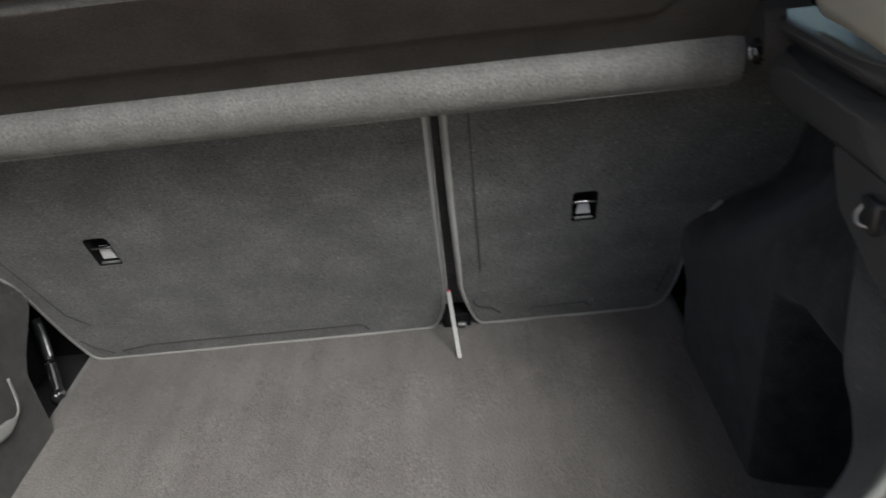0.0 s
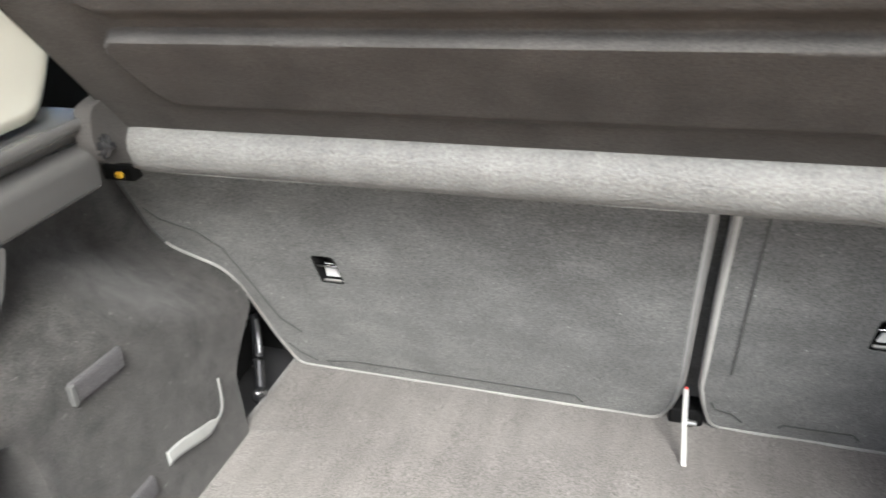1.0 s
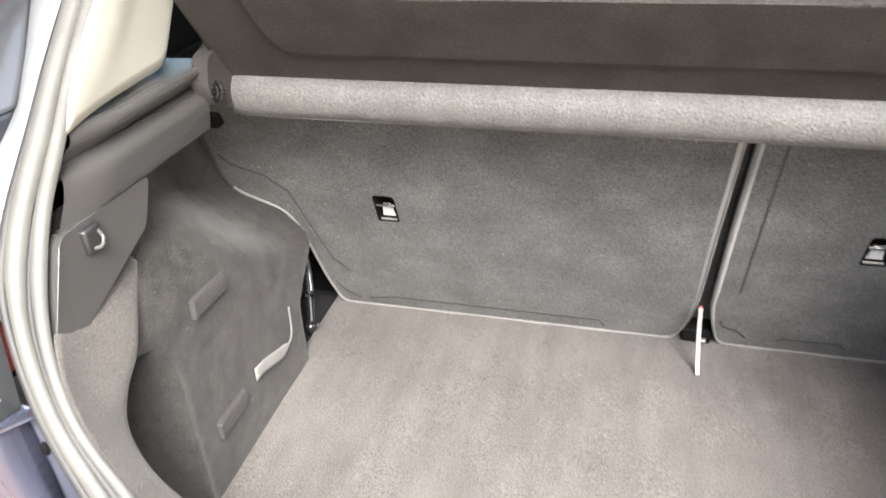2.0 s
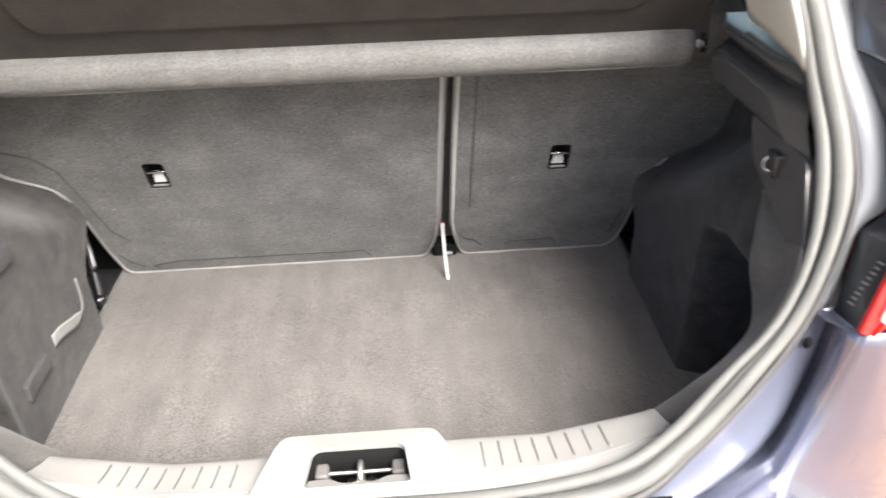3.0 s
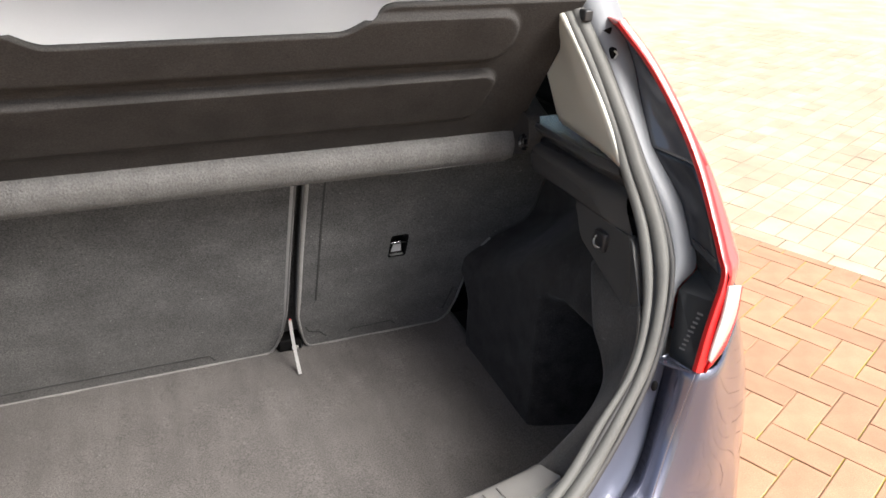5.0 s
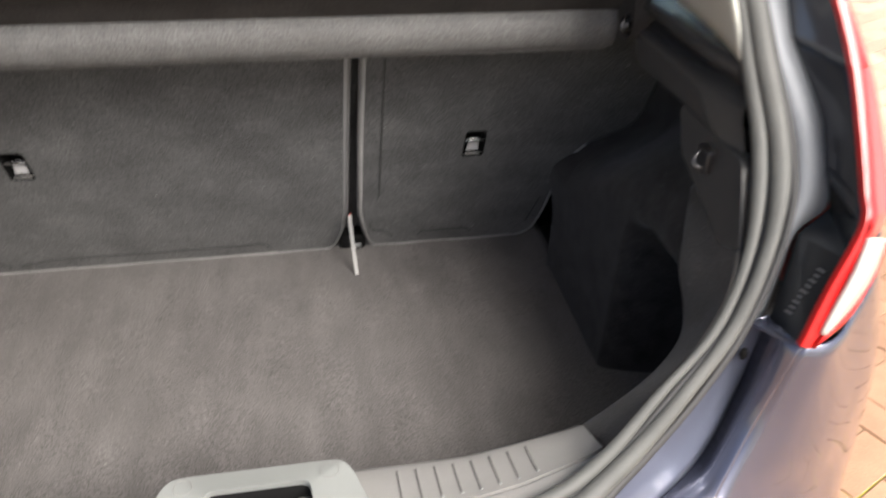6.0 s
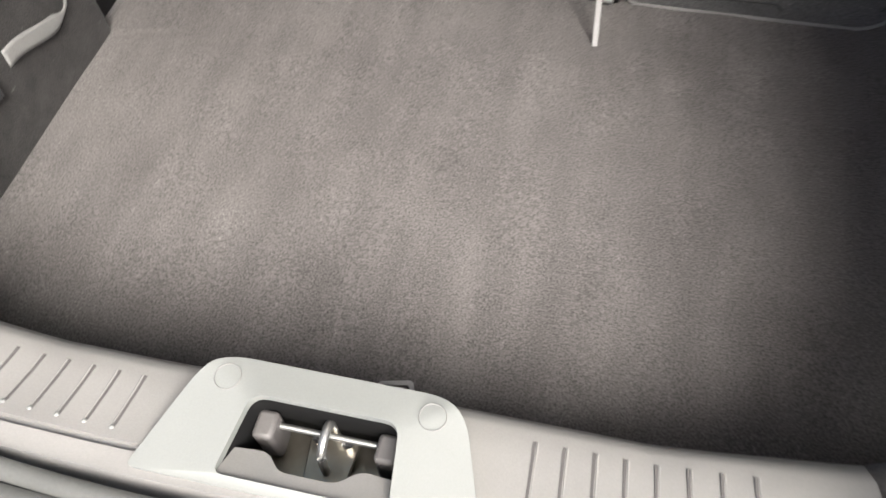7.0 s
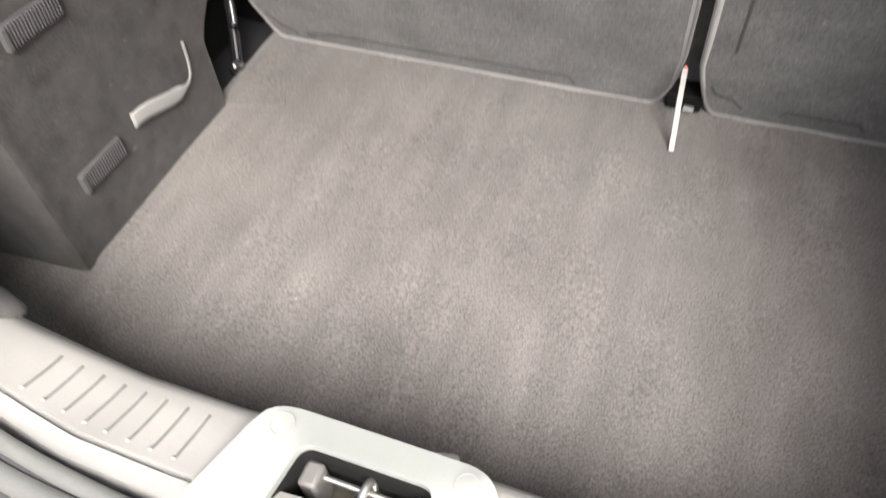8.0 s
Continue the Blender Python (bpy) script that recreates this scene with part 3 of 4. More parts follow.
# ---- plastic ledges, lower panels and cream pillar trims ----
def ledge(s):
    e = thing("shelf_ledge", (0.48 * s, -0.36, 1.0), "dark grey plastic shelf ledge along the boot side", "shelf ledge", "shelf ledges")
    # across, height, outward sweep and lift towards the opening
    upper = [(0.600, 1.1105, 0.0, 0.004), (0.474, 1.1105, 0.003, 0.004), (0.4660, 1.1098, 0.006, 0.004), (0.4625, 1.1082, 0.008, 0.003), (0.4605, 1.1055, 0.008, 0.002), (0.4605, 1.1015, 0.008, 0.001),
             (0.4660, 1.0950, 0.008, 0.0), (0.4740, 1.0870, 0.006, 0.0), (0.4830, 1.0810, 0.004, 0.0), (0.600, 1.070, 0.0, 0.0)]
    lower = [(0.490, 1.0855, 0.002, 0.0), (0.4820, 1.0840, 0.004, 0.0), (0.4700, 1.0795, 0.006, -0.001), (0.4650, 1.0772, 0.008, -0.002), (0.4622, 1.0750, 0.010, -0.003), (0.4605, 1.0715, 0.011, -0.005),
             (0.4600, 1.0660, 0.011, -0.007), (0.4640, 1.0400, 0.008, -0.008), (0.4660, 1.0350, 0.006, -0.008), (0.4710, 1.0325, 0.002, -0.006), (0.490, 1.031, 0.0, 0.0)]
    for name, prof, start in (("ledge_body", upper, -0.266), ("ledge_step", lower, -0.285)):
        rows = []
        for i in range(37):
            t = i / 36
            row = []
            for x, z, out, lift in prof:
                y = start + (opening_y(z) + 0.012 - start) * t
                k = smooth01(0.70, 1.05, t)
                row.append((s * min(x + out * k, 0.600 - 0.116 * smooth01(-0.30, -0.47, y)), y, z + lift * k))
            rows.append(row)
        bm = sheet(rows)
        bm.verts.ensure_lookup_table()
        bm.faces.new([bm.verts[k] for k in range(len(prof))])
        part(name, bm, M_TRIM, e).data.set_sharp_from_angle(angle=radians(50))
    part("side_panel", plate(rounded([(-0.405, 1.034), (-0.545, 1.036), (-0.600, 0.952), (-0.582, 0.940), (-0.430, 0.985)], 0.012, 4), [],
                             lambda u, v, w: Vector((s * (0.467 - 0.014 * smooth01(-0.52, -0.59, u) + w), u, v)), 0.012), M_TRIM, e, "grey plastic lower panel", bevel=0.003)
    hy, hz = (-0.508, 1.017) if s < 0 else (-0.482, 1.007)
    hook = part("bag_hook", box(min(0.459 * s, 0.472 * s), max(0.459 * s, 0.472 * s), hy - 0.012, hy + 0.012, hz - 0.013, hz + 0.013), M_BLACK, e, "dark hook base", bevel=0.003)
    part("hook_bar", tube([(0.460 * s, hy + 0.006, hz + 0.006), (0.4535 * s, hy + 0.003, hz + 0.001), (0.454 * s, hy - 0.001, hz - 0.006), (0.460 * s, hy - 0.004, hz - 0.008)], 0.0022, 8), M_TRIM, hook, "small grey hook bar")
    return e


ledge(-1)
ledge(1)


def pillar_trim(s):
    lower = [(0.471, -0.500, 1.114), (0.476, -0.455, 1.119), (0.480, -0.410, 1.120), (0.484, -0.365, 1.120), (0.487, -0.322, 1.122), (0.489, -0.296, 1.150)]
    mid = [(0.463, -0.468, 1.166), (0.462, -0.420, 1.175), (0.468, -0.380, 1.178), (0.473, -0.330, 1.180), (0.477, -0.295, 1.185), (0.480, -0.278, 1.195)]
    up = [(0.444, -0.408, 1.249), (0.444, -0.365, 1.260), (0.452, -0.335, 1.262), (0.458, -0.300, 1.262), (0.462, -0.272, 1.262), (0.464, -0.255, 1.262)]
    top = [(0.407, -0.336, 1.345), (0.40, -0.290, 1.368), (0.41, -0.265, 1.370), (0.415, -0.240, 1.372), (0.418, -0.215, 1.372), (0.42, -0.20, 1.372)]
    e = thing("pillar_trim", (0.47 * s, -0.4, 1.11), "smooth cream plastic trim on the rear pillar", "pillar trim", "cream pillar trims")
    part("cover", loft([mirror(c, s) for c in (lower, mid, up, top)], 20, 5), M_CREAM, e, solid=0.006)
    return e


pillar_trim(-1)
pillar_trim(1)

# ---- parcel shelf, tipped up ----
shelf = thing("parcel_shelf", (0, -0.24, 1.037), "dark felt parcel shelf tipped up on its side pivots", "parcel shelf")
roll_prof = [(-0.205, 1.044), (-0.222, 1.036), (-0.238, 1.0345), (-0.246, 1.0385), (-0.252, 1.050), (-0.2545, 1.062), (-0.2525, 1.073), (-0.2485, 1.079), (-0.2450, 1.0835), (-0.2435, 1.0860), (-0.2400, 1.0870), (-0.232, 1.0870), (-0.205, 1.086)]
rows = []
for i in range(61):
    x = -0.455 + 0.905 * i / 60
    k = 1 - 0.10 * (1 - smooth01(0.0, 0.012, min(x + 0.455, 0.45 - x)))
    rows.append([(x, -0.23 + (y + 0.23) * k, 1.063 + (z - 1.063) * k + 0.0012 * noise.noise(Vector((x * 9, y * 40, z * 40)))) for y, z in roll_prof])
part("front_roll", sheet(rows, True), M_ROLL, shelf, "rounded hinge edge of the shelf felt, lightened for daylight on it")
part("roll_hem", sweep([Vector((-0.440 + 0.88 * i / 40, -0.2425, 1.0370)) for i in range(41)], circle(0.0014, 6), (0, 0, 1)), M_ROLL, shelf, "thin stitched hem under the rounded edge")


def inside(ax, z, half, z0, z1, r):
    """1 on a raised band with round ends, falling to 0 over a short flank."""
    dx, dz = ax - (half - r), abs(z - (z0 + z1) / 2) - ((z1 - z0) / 2 - r)
    d = math.hypot(max(dx, 0.0), max(dz, 0.0)) + min(max(dx, dz), 0.0) - r
    return 1 - smooth01(-0.004, 0.007, d)


def shelf_point(x, v):
    edge = 1.264 + 0.032 * smooth01(0.145, 0.215, abs(x))
    z = 1.078 + (edge - 1.078) * v
    x = x / 0.46 * 0.456
    y = -0.236 - 0.72 * (z - 1.075)
    ax = abs(x)
    # rounded ends of the two raised bands: distance inside each outline
    low = inside(ax, z, 0.372 - 0.16 * max(0.0, 1.165 - z), 1.121, 1.198, 0.020)
    high = inside(ax, z, 0.374, 1.219, 1.283, 0.030)
    out = low * interp(z, (1.115, 1.130, 1.198), (0.009, 0.011, 0.021)) + 0.014 * high
    return (x, y - out, z)


rows = [[shelf_point(-0.46 + 0.92 * i / 240, j / 110) for i in range(241)] for j in range(111)]
SHELF_PANEL = part("panel", sheet(rows), M_SHELF, shelf, "dark brown-grey felt underside with two raised bands", solid=-0.008)
for s in (-1, 1):
    piv = part("pivot_bracket", plate(rounded([(-0.284, 1.060), (-0.238, 1.046), (-0.225, 1.085), (-0.250, 1.125), (-0.286, 1.118), (-0.296, 1.085)], 0.01, 4), [],
                                      lambda u, v, w: Vector((s * (0.450 + w), u, v)), 0.020), M_SHELF, shelf, "dark felt-covered pivot lug", bevel=0.006)
    # sprung steel ring round a dark bolt, facing the opening
    turned = Matrix.Translation((0.449 * s, -0.283, 1.079)) @ Matrix.Rotation(radians(20 * s), 4, "Z") @ Matrix.Rotation(radians(-18), 4, "X")
    for name, r, thick, off in (("pivot_ring", 0.0105, 0.0024, 0.0), ("spring_coil", 0.0078, 0.0018, -0.004)):
        ring = [turned @ Vector((r * math.cos(a * math.pi / 12), off, r * math.sin(a * math.pi / 12))) for a in range(25)]
        part(name, sweep(ring, circle(thick, 6), turned.to_3x3() @ Vector((0, 1, 0)), caps=False), M_GLOSS, piv, "steel spring ring")
    part("pivot_pin", tube([turned @ Vector((0, -0.008, 0)), turned @ Vector((0, 0.010, 0))], 0.0045, 8), M_GLOSS, piv, "dark pivot bolt")
    part("cord_clip", box(min(0.450 * s, 0.462 * s), max(0.450 * s, 0.462 * s), -0.405, -0.390, 1.272, 1.286), M_BLACK, shelf, "small black cord clip", bevel=0.002)

# pale sheet added in the cabin behind the shelf, filling an unidentified bright area
backing = thing("pale_backing_sheet", (0, -0.10, 1.00), "pale greenish-white sheet added to fill the bright area behind the raised parcel shelf", "cover")
rows = [[(x * 0.01, -0.13 + 0.012 * math.sin(x * 0.11 + j * 0.2) + 0.004 * noise.noise(Vector((x * 0.1, j * 0.3, 0))), 1.00 + 0.42 * j / 20) for x in range(-47, 48)] for j in range(21)]
part("sheet", sheet(rows), M_BACKING, backing, solid=0.004)

# seat catch with yellow insert, at the top corner of the wide back
catch = thing("seat_catch", (-0.56, -0.158, 0.985), "black seat catch with a yellow insert", "seat catch")
part("catch_body", box(-0.575, -0.530, -0.170, -0.148, 0.985, 1.005), M_VOID, catch, bevel=0.003)
part("insert", box(-0.554, -0.544, -0.174, -0.168, 0.990, 0.998), M_YELLOW, catch, "yellow plastic insert", bevel=0.002)

# ---- sill trim with ribs, latch cover and striker ----
sill = thing("sill_trim", (0, -0.65, FLOOR_Z), "pale grey ribbed plastic sill trim along the boot lip", "sill trim")
sill_prof = [(-0.604, 0.600), (-0.6055, 0.735), (-0.608, 0.752), (-0.613, 0.760), (-0.620, 0.7645), (-0.640, 0.769), (-0.665, 0.775), (-0.6795, 0.779), (-0.6805, 0.7750), (-0.6845, 0.7750), (-0.6855, 0.780), (-0.700, 0.782), (-0.712, 0.770), (-0.712, 0.60)]


def sill_lift(x, y):
    """Rise of the sill trim towards its two ends, more at its outer edge."""
    near, far = interp(abs(x), (0.20, 0.305, 0.33), (0.0, 0.020, 0.028)), interp(abs(x), (0.13, 0.24, 0.305, 0.33), (0.0, 0.009, 0.026, 0.040))
    return near + (far - near) * min(1.0, max(0.0, (-0.61 - y) / 0.075))


def sill_y(x, y):
    """The trim narrows towards its ends and bows back a little on one side."""
    return -0.612 + (y + 0.612) * interp(abs(x), (0.20, 0.30, 0.322), (1.0, 0.82, 0.77)) - sill_bow(x) * interp(-y, (0.64, 0.685), (1.0, 0.2))


def sill_bow(x):
    return 0.002 + 0.008 * smooth01(0.05, -0.13, x)


rows = []
for i in range(81):
    x = -0.318 + 0.636 * i / 80
    k = smooth01(0.20, 0.34, abs(x))
    rows.append([(x, y + 0.004 * k - sill_bow(x) if y > -0.612 else sill_y(x, y), z + (sill_lift(x, y) if z > 0.7 else 0)) for y, z in sill_prof])
bm = sheet(rows)
bmesh.ops.delete(bm, geom=[f for f in bm.faces if abs(f.calc_center_median().x) < 0.054 and -0.687 < f.calc_center_median().y < -0.628 and f.calc_center_median().z > 0.7], context="FACES")
part("sill_cover", bm, M_SILL, sill)


def sill_z(y):
    return interp(-y, (0.604, 0.616, 0.640, 0.665, 0.680), (0.761, 0.7645, 0.769, 0.775, 0.779))


for s in (-1, 1):
    for k in range(8):
        x = s * (0.1292 + 0.01828 * k)
        rib = [Vector((x - s * 0.0006, sill_y(x, -0.626 - 0.045 * t), sill_z(-0.626 - 0.045 * t) + sill_lift(x, -0.626 - 0.045 * t) - 0.0002)) for t in (0, 0.25, 0.5, 0.75, 1.0)]
        # dark strip on the trim paints the shade of a groove
        part("rib_groove", sweep(rib, [(0.0005, 0.0009), (-0.001, 0.0009), (-0.001, -0.0009), (0.0005, -0.0009)], (0, 0, 1)), M_GROOVE, sill, "dark strip painted as the shade in a moulded groove")
        ridge = [p + Vector((s * 0.0020, 0, -0.0004)) for p in rib]
        part("rib", sweep(ridge, circle(0.0010, 6), (0, 0, 1)), M_SILL, sill, "raised rib")
        bmk = bmesh.new()
        bmesh.ops.create_uvsphere(bmk, u_segments=8, v_segments=6, radius=0.0021, matrix=Matrix.Translation(rib[-1] + Vector((s * 0.001, 0, -0.0006))))
        part("rib_end", bmk, M_COVER, sill, "pale rounded rib end")

cover = thing("latch_cover", (0, -0.65, 0.76), "pale grey plastic cover round the boot latch", "latch cover")


def on_cover(u, v, w):
    """u across, v along y; the top falls off towards the boot."""
    drop = 0.010 * smooth01(-0.622, -0.606, v) + 0.004 * smooth01(0.07, 0.10, abs(u))
    return Vector((u, v - 0.003, 0.7875 - drop - w))


cover_out = rounded([(-0.108, -0.694), (-0.082, -0.613), (0.082, -0.613), (0.108, -0.694)], [0.006, 0.026, 0.026, 0.006], 8)
cover_hole = rounded([(-0.053, -0.688), (-0.047, -0.637), (0.047, -0.637), (0.053, -0.688)], [0.006, 0.010, 0.010, 0.006], 5)
part("cover_top", plate(cover_out, [cover_hole], on_cover, 0.007), M_COVER, cover, bevel=0.0022)
for s in (-1, 1):
    ring = [Vector((s * 0.066 + 0.0085 * math.cos(a * math.pi / 12), -0.6325 + 0.0085 * math.sin(a * math.pi / 12), 0.7872)) for a in range(25)]
    part("moulding_ring", sweep(ring, circle(0.00028, 4), (0, 0, 1), caps=False), M_SILL, cover, "faint round moulding mark")
lip = rounded([(-0.054, -0.691), (0.054, -0.691), (0.053, -0.671), (0.029, -0.669), (0.018, -0.681), (-0.018, -0.681), (-0.029, -0.669), (-0.053, -0.671)], [0.003, 0.003, 0.005, 0.007, 0.006, 0.006, 0.007, 0.005], 4)
part("scoop", plate(lip, [], lambda u, v, w: Vector((u, v, 0.785 - 0.55 * (v + 0.691) - w)), 0.002), M_SILL, cover, "sloping grey lip with a rounded notch")
latch = thing("boot_latch", (0, -0.655, 0.72), "bright steel striker in a metal latch pocket", "latch")
pocket = bmesh.new()
rim = [Vector((p[0] * 1.02, -0.6655 + (p[1] + 0.6625) * 1.02, 0.7805)) for p in cover_hole]
low = [Vector((p[0] * 0.97, -0.662 + (p[1] + 0.662) * 0.95, 0.722)) for p in cover_hole]
va, vb = [pocket.verts.new(p) for p in rim], [pocket.verts.new(p) for p in low]
for i in range(len(va)):
    j = (i + 1) % len(va)
    pocket.faces.new((va[i], va[j], vb[j], vb[i]))
# wall coloured black to stand for deep shade in the steel pocket
part("pocket_wall", pocket, M_VOID, latch, "latch pocket wall, coloured black for its shade", solid=0.001)
part("pocket_floor", plate([(p.x * 0.99, p.y) for p in low], [], lambda u, v, w: Vector((u, v, 0.724 - w)), 0.002), M_POCKET, latch, "dull steel pocket floor")
part("striker_loop", tube([(0.0, -0.640, 0.735), (0.0, -0.640, 0.758), (0.0, -0.645, 0.766), (0.0, -0.656, 0.766), (0.0, -0.663, 0.758), (0.0, -0.665, 0.735)], 0.0030, 10, 30), M_STEEL, latch, "bright steel striker loop")
part("striker_base", plate(rounded([(-0.013, -0.682), (0.013, -0.682), (0.017, -0.640), (-0.017, -0.640)], 0.004, 3), [], lambda u, v, w: Vector((u, v, 0.736 - w)), 0.005), M_POCKET, latch, "steel striker base", bevel=0.001)
part("cross_bar", tube([(-0.039, -0.647, 0.755), (0.039, -0.647, 0.755)], 0.0022, 8), M_STEEL, latch, "thin bright cross bar")
for s in (-1, 1):
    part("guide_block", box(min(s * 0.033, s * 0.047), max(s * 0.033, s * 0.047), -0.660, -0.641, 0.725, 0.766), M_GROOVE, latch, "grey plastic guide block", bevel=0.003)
    part("bolt", tube([(s * 0.010, -0.646, 0.736), (s * 0.010, -0.646, 0.743)], 0.0042, 6), M_CHROME, latch, "bright bolt head")

# ---- rubber seal round the opening ----
seal = thing("boot_seal", (0, -0.70, 0.77), "grey rubber seal round the boot opening", "seal")
ins, outs = along(full(SEAL_IN), 9), along(full(SEAL_OUT), 9)


def seal_lobe(name, t, r, lift, mat, label, squash=1.0):
    path, n = [], len(ins)
    rows = []
    for i in range(n):
        a, b = ins[i], outs[i]
        d = (ins[min(n - 1, i + 1)] - ins[max(0, i - 1)]).normalized()
        w = (b - a).normalized()
        up = d.cross(w)
        if up.y > 0 and up.z < 0.3:
            up = -up
        if up.dot(Vector((0, -0.75, 0.66))) < 0:
            up = -up
        c = a.lerp(b, t) + up * lift
        rows.append([c + w * (r * math.cos(k * math.pi / 5)) + up * (squash * r * math.sin(k * math.pi / 5)) for k in range(10)])
    part(name, sheet(rows, True), mat, seal, label)


seal_lobe("inner_lip", 0.12, 0.0070, 0.005, M_RUBBER, "grey rubber inner lip", 0.6)
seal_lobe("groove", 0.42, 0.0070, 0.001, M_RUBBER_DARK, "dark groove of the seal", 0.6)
seal_lobe("bulb", 0.66, 0.0090, 0.007, M_RUBBER, "grey rubber bulb", 0.55)
seal_lobe("outer_flange", 1.0, 0.0050, 0.002, M_RUBBER_DARK, "dark outer flange", 0.6)

# ---- car body round the boot ----
car = thing("car", (0, 1.2, GROUND_Z), "dark blue metallic hatchback with its boot open", "car")
FACE_EDGE = [(0.0, -0.756, 0.756), (0.19, -0.752, 0.754), (0.297, -0.731, 0.762), (0.386, -0.688, 0.765), (0.437, -0.657, 0.785), (0.465, -0.636, 0.842), (0.475, -0.630, 0.922)]
FACE_IN = [(0.451, -0.637, 0.926), (0.470, -0.617, 0.962), (0.488, -0.598, 0.998), (0.496, -0.577, 1.025), (0.501, -0.556, 1.050), (0.501, -0.543, 1.068), (0.498, -0.530, 1.086),
           (0.495, -0.516, 1.104), (0.491, -0.503, 1.122), (0.483, -0.463, 1.176), (0.476, -0.433, 1.213), (0.468, -0.404, 1.250),
           (0.436, -0.335, 1.340), (0.36, -0.275, 1.42), (0.22, -0.250, 1.455), (0.0, -0.240, 1.465)]
GUTTER = [(0.476, -0.622, 0.915), (0.488, -0.609, 0.955), (0.501, -0.596, 0.989), (0.523, -0.595, 1.013), (0.528, -0.580, 1.037), (0.531, -0.560, 1.061), (0.531, -0.538, 1.085),
          (0.524, -0.510, 1.113), (0.516, -0.492, 1.133), (0.515, -0.468, 1.167), (0.513, -0.442, 1.210), (0.512, -0.430, 1.237),
          (0.486, -0.366, 1.336), (0.40, -0.275, 1.432), (0.24, -0.24, 1.475), (0.0, -0.225, 1.485)]
for s in (-1, 1):
    low_in = [(0.0, -0.738, 0.778), (0.14, -0.738, 0.778), (0.258, -0.730, 0.782), (0.325, -0.701, 0.810), (0.395, -0.669, 0.865), (0.430, -0.650, 0.902), (0.451, -0.637, 0.926)]
    dip = [((a[0] + b[0]) / 2, (a[1] + b[1]) / 2 + 0.004, (a[2] + b[2]) / 2 - 0.005) for a, b in zip(low_in, FACE_EDGE)]
    part("lower_shut_face", loft([mirror(c, s) for c in (low_in, dip, FACE_EDGE)], 42, 3), M_FLANGE_SKYLIT, car, "body-blue shut face, lightened for reflected sky", solid=0.002)
    crest = [(a[0] * 0.62 + b[0] * 0.38, a[1] * 0.62 + b[1] * 0.38 - 0.0015, a[2] * 0.62 + b[2] * 0.38 + 0.001) for a, b in zip(FACE_IN, GUTTER)]
    part("upper_shut_face", loft([mirror(c, s) for c in (FACE_IN, crest, GUTTER)], 60), M_FACE_SKYLIT, car, "shut face beside the lamp, paled for reflected sky", solid=0.002)
    # bumper: shoulder facet, corner and flank
    crease = [(0.0, -0.800, 0.742), (0.20, -0.795, 0.744), (0.314, -0.773, 0.752), (0.391, -0.735, 0.758), (0.421, -0.708, 0.778), (0.457, -0.681, 0.834), (0.478, -0.677, 0.926)]
    part("bumper_shoulder", loft([mirror([(x, y - 0.001, z - 0.001) for x, y, z in FACE_EDGE], s), mirror(crease, s)], 40), M_PAINT, car, "dark blue bumper shoulder", solid=0.003)
    c2 = [(0.0, -0.83, 0.70), (0.22, -0.825, 0.70), (0.35, -0.812, 0.700), (0.418, -0.790, 0.712), (0.480, -0.706, 0.730), (0.506, -0.685, 0.800), (0.510, -0.675, 0.926)]
    c3 = [(0.0, -0.85, 0.60), (0.24, -0.845, 0.60), (0.40, -0.822, 0.61), (0.520, -0.738, 0.64), (0.570, -0.674, 0.690), (0.585, -0.652, 0.785), (0.548, -0.645, 0.932)]
    c4 = [(0.0, -0.84, 0.42), (0.26, -0.83, 0.42), (0.45, -0.80, 0.42), (0.62, -0.70, 0.46), (0.688, -0.600, 0.62), (0.692, -0.560, 0.79), (0.594, -0.590, 0.985)]
    c5 = [(0.0, -0.80, 0.26), (0.26, -0.79, 0.26), (0.47, -0.76, 0.26), (0.64, -0.66, 0.27), (0.775, -0.46, 0.46), (0.785, -0.38, 0.70), (0.690, -0.36, 1.03)]
    part("bumper", loft([mirror(c, s) for c in (crease, c2, c3, c4, c5)], 40, 4), M_PAINT, car, "glossy dark blue rear bumper and corner", solid=0.003)
    infill = bmesh.new()
    infill.faces.new([infill.verts.new((x * s, y, z)) for x, y, z in ((0.453, -0.636, 0.922), (0.478, -0.677, 0.925), (0.486, -0.675, 0.926), (0.504, -0.640, 0.924), (0.481, -0.622, 0.916))])
    part("corner_infill", infill, M_PAINT, car, "dark blue panel under the lamp", smooth=False, solid=0.003)
    # flank, roof side and front
    q0 = [(0.690, -0.36, 1.03), (0.80, 0.0, 0.985), (0.845, 0.7, 0.985), (0.855, 1.6, 0.98), (0.84, 2.4, 0.95), (0.72, 3.0, 0.86), (0.40, 3.22, 0.80), (0.0, 3.28, 0.79)]
    q1 = [(0.785, -0.38, 0.70), (0.835, 0.0, 0.72), (0.872, 0.7, 0.74), (0.875, 1.6, 0.74), (0.865, 2.4, 0.72), (0.76, 3.06, 0.66), (0.42, 3.30, 0.60), (0.0, 3.36, 0.60)]
    q2 = [(0.775, -0.46, 0.46), (0.825, 0.0, 0.42), (0.850, 0.7, 0.40), (0.855, 1.6, 0.40), (0.85, 2.4, 0.42), (0.76, 3.06, 0.42), (0.42, 3.30, 0.40), (0.0, 3.36, 0.40)]
    q3 = [(0.66, -0.62, 0.26), (0.78, 0.0, 0.27), (0.79, 0.7, 0.26), (0.79, 1.6, 0.26), (0.79, 2.4, 0.27), (0.70, 3.0, 0.28), (0.40, 3.22, 0.28), (0.0, 3.28, 0.28)]
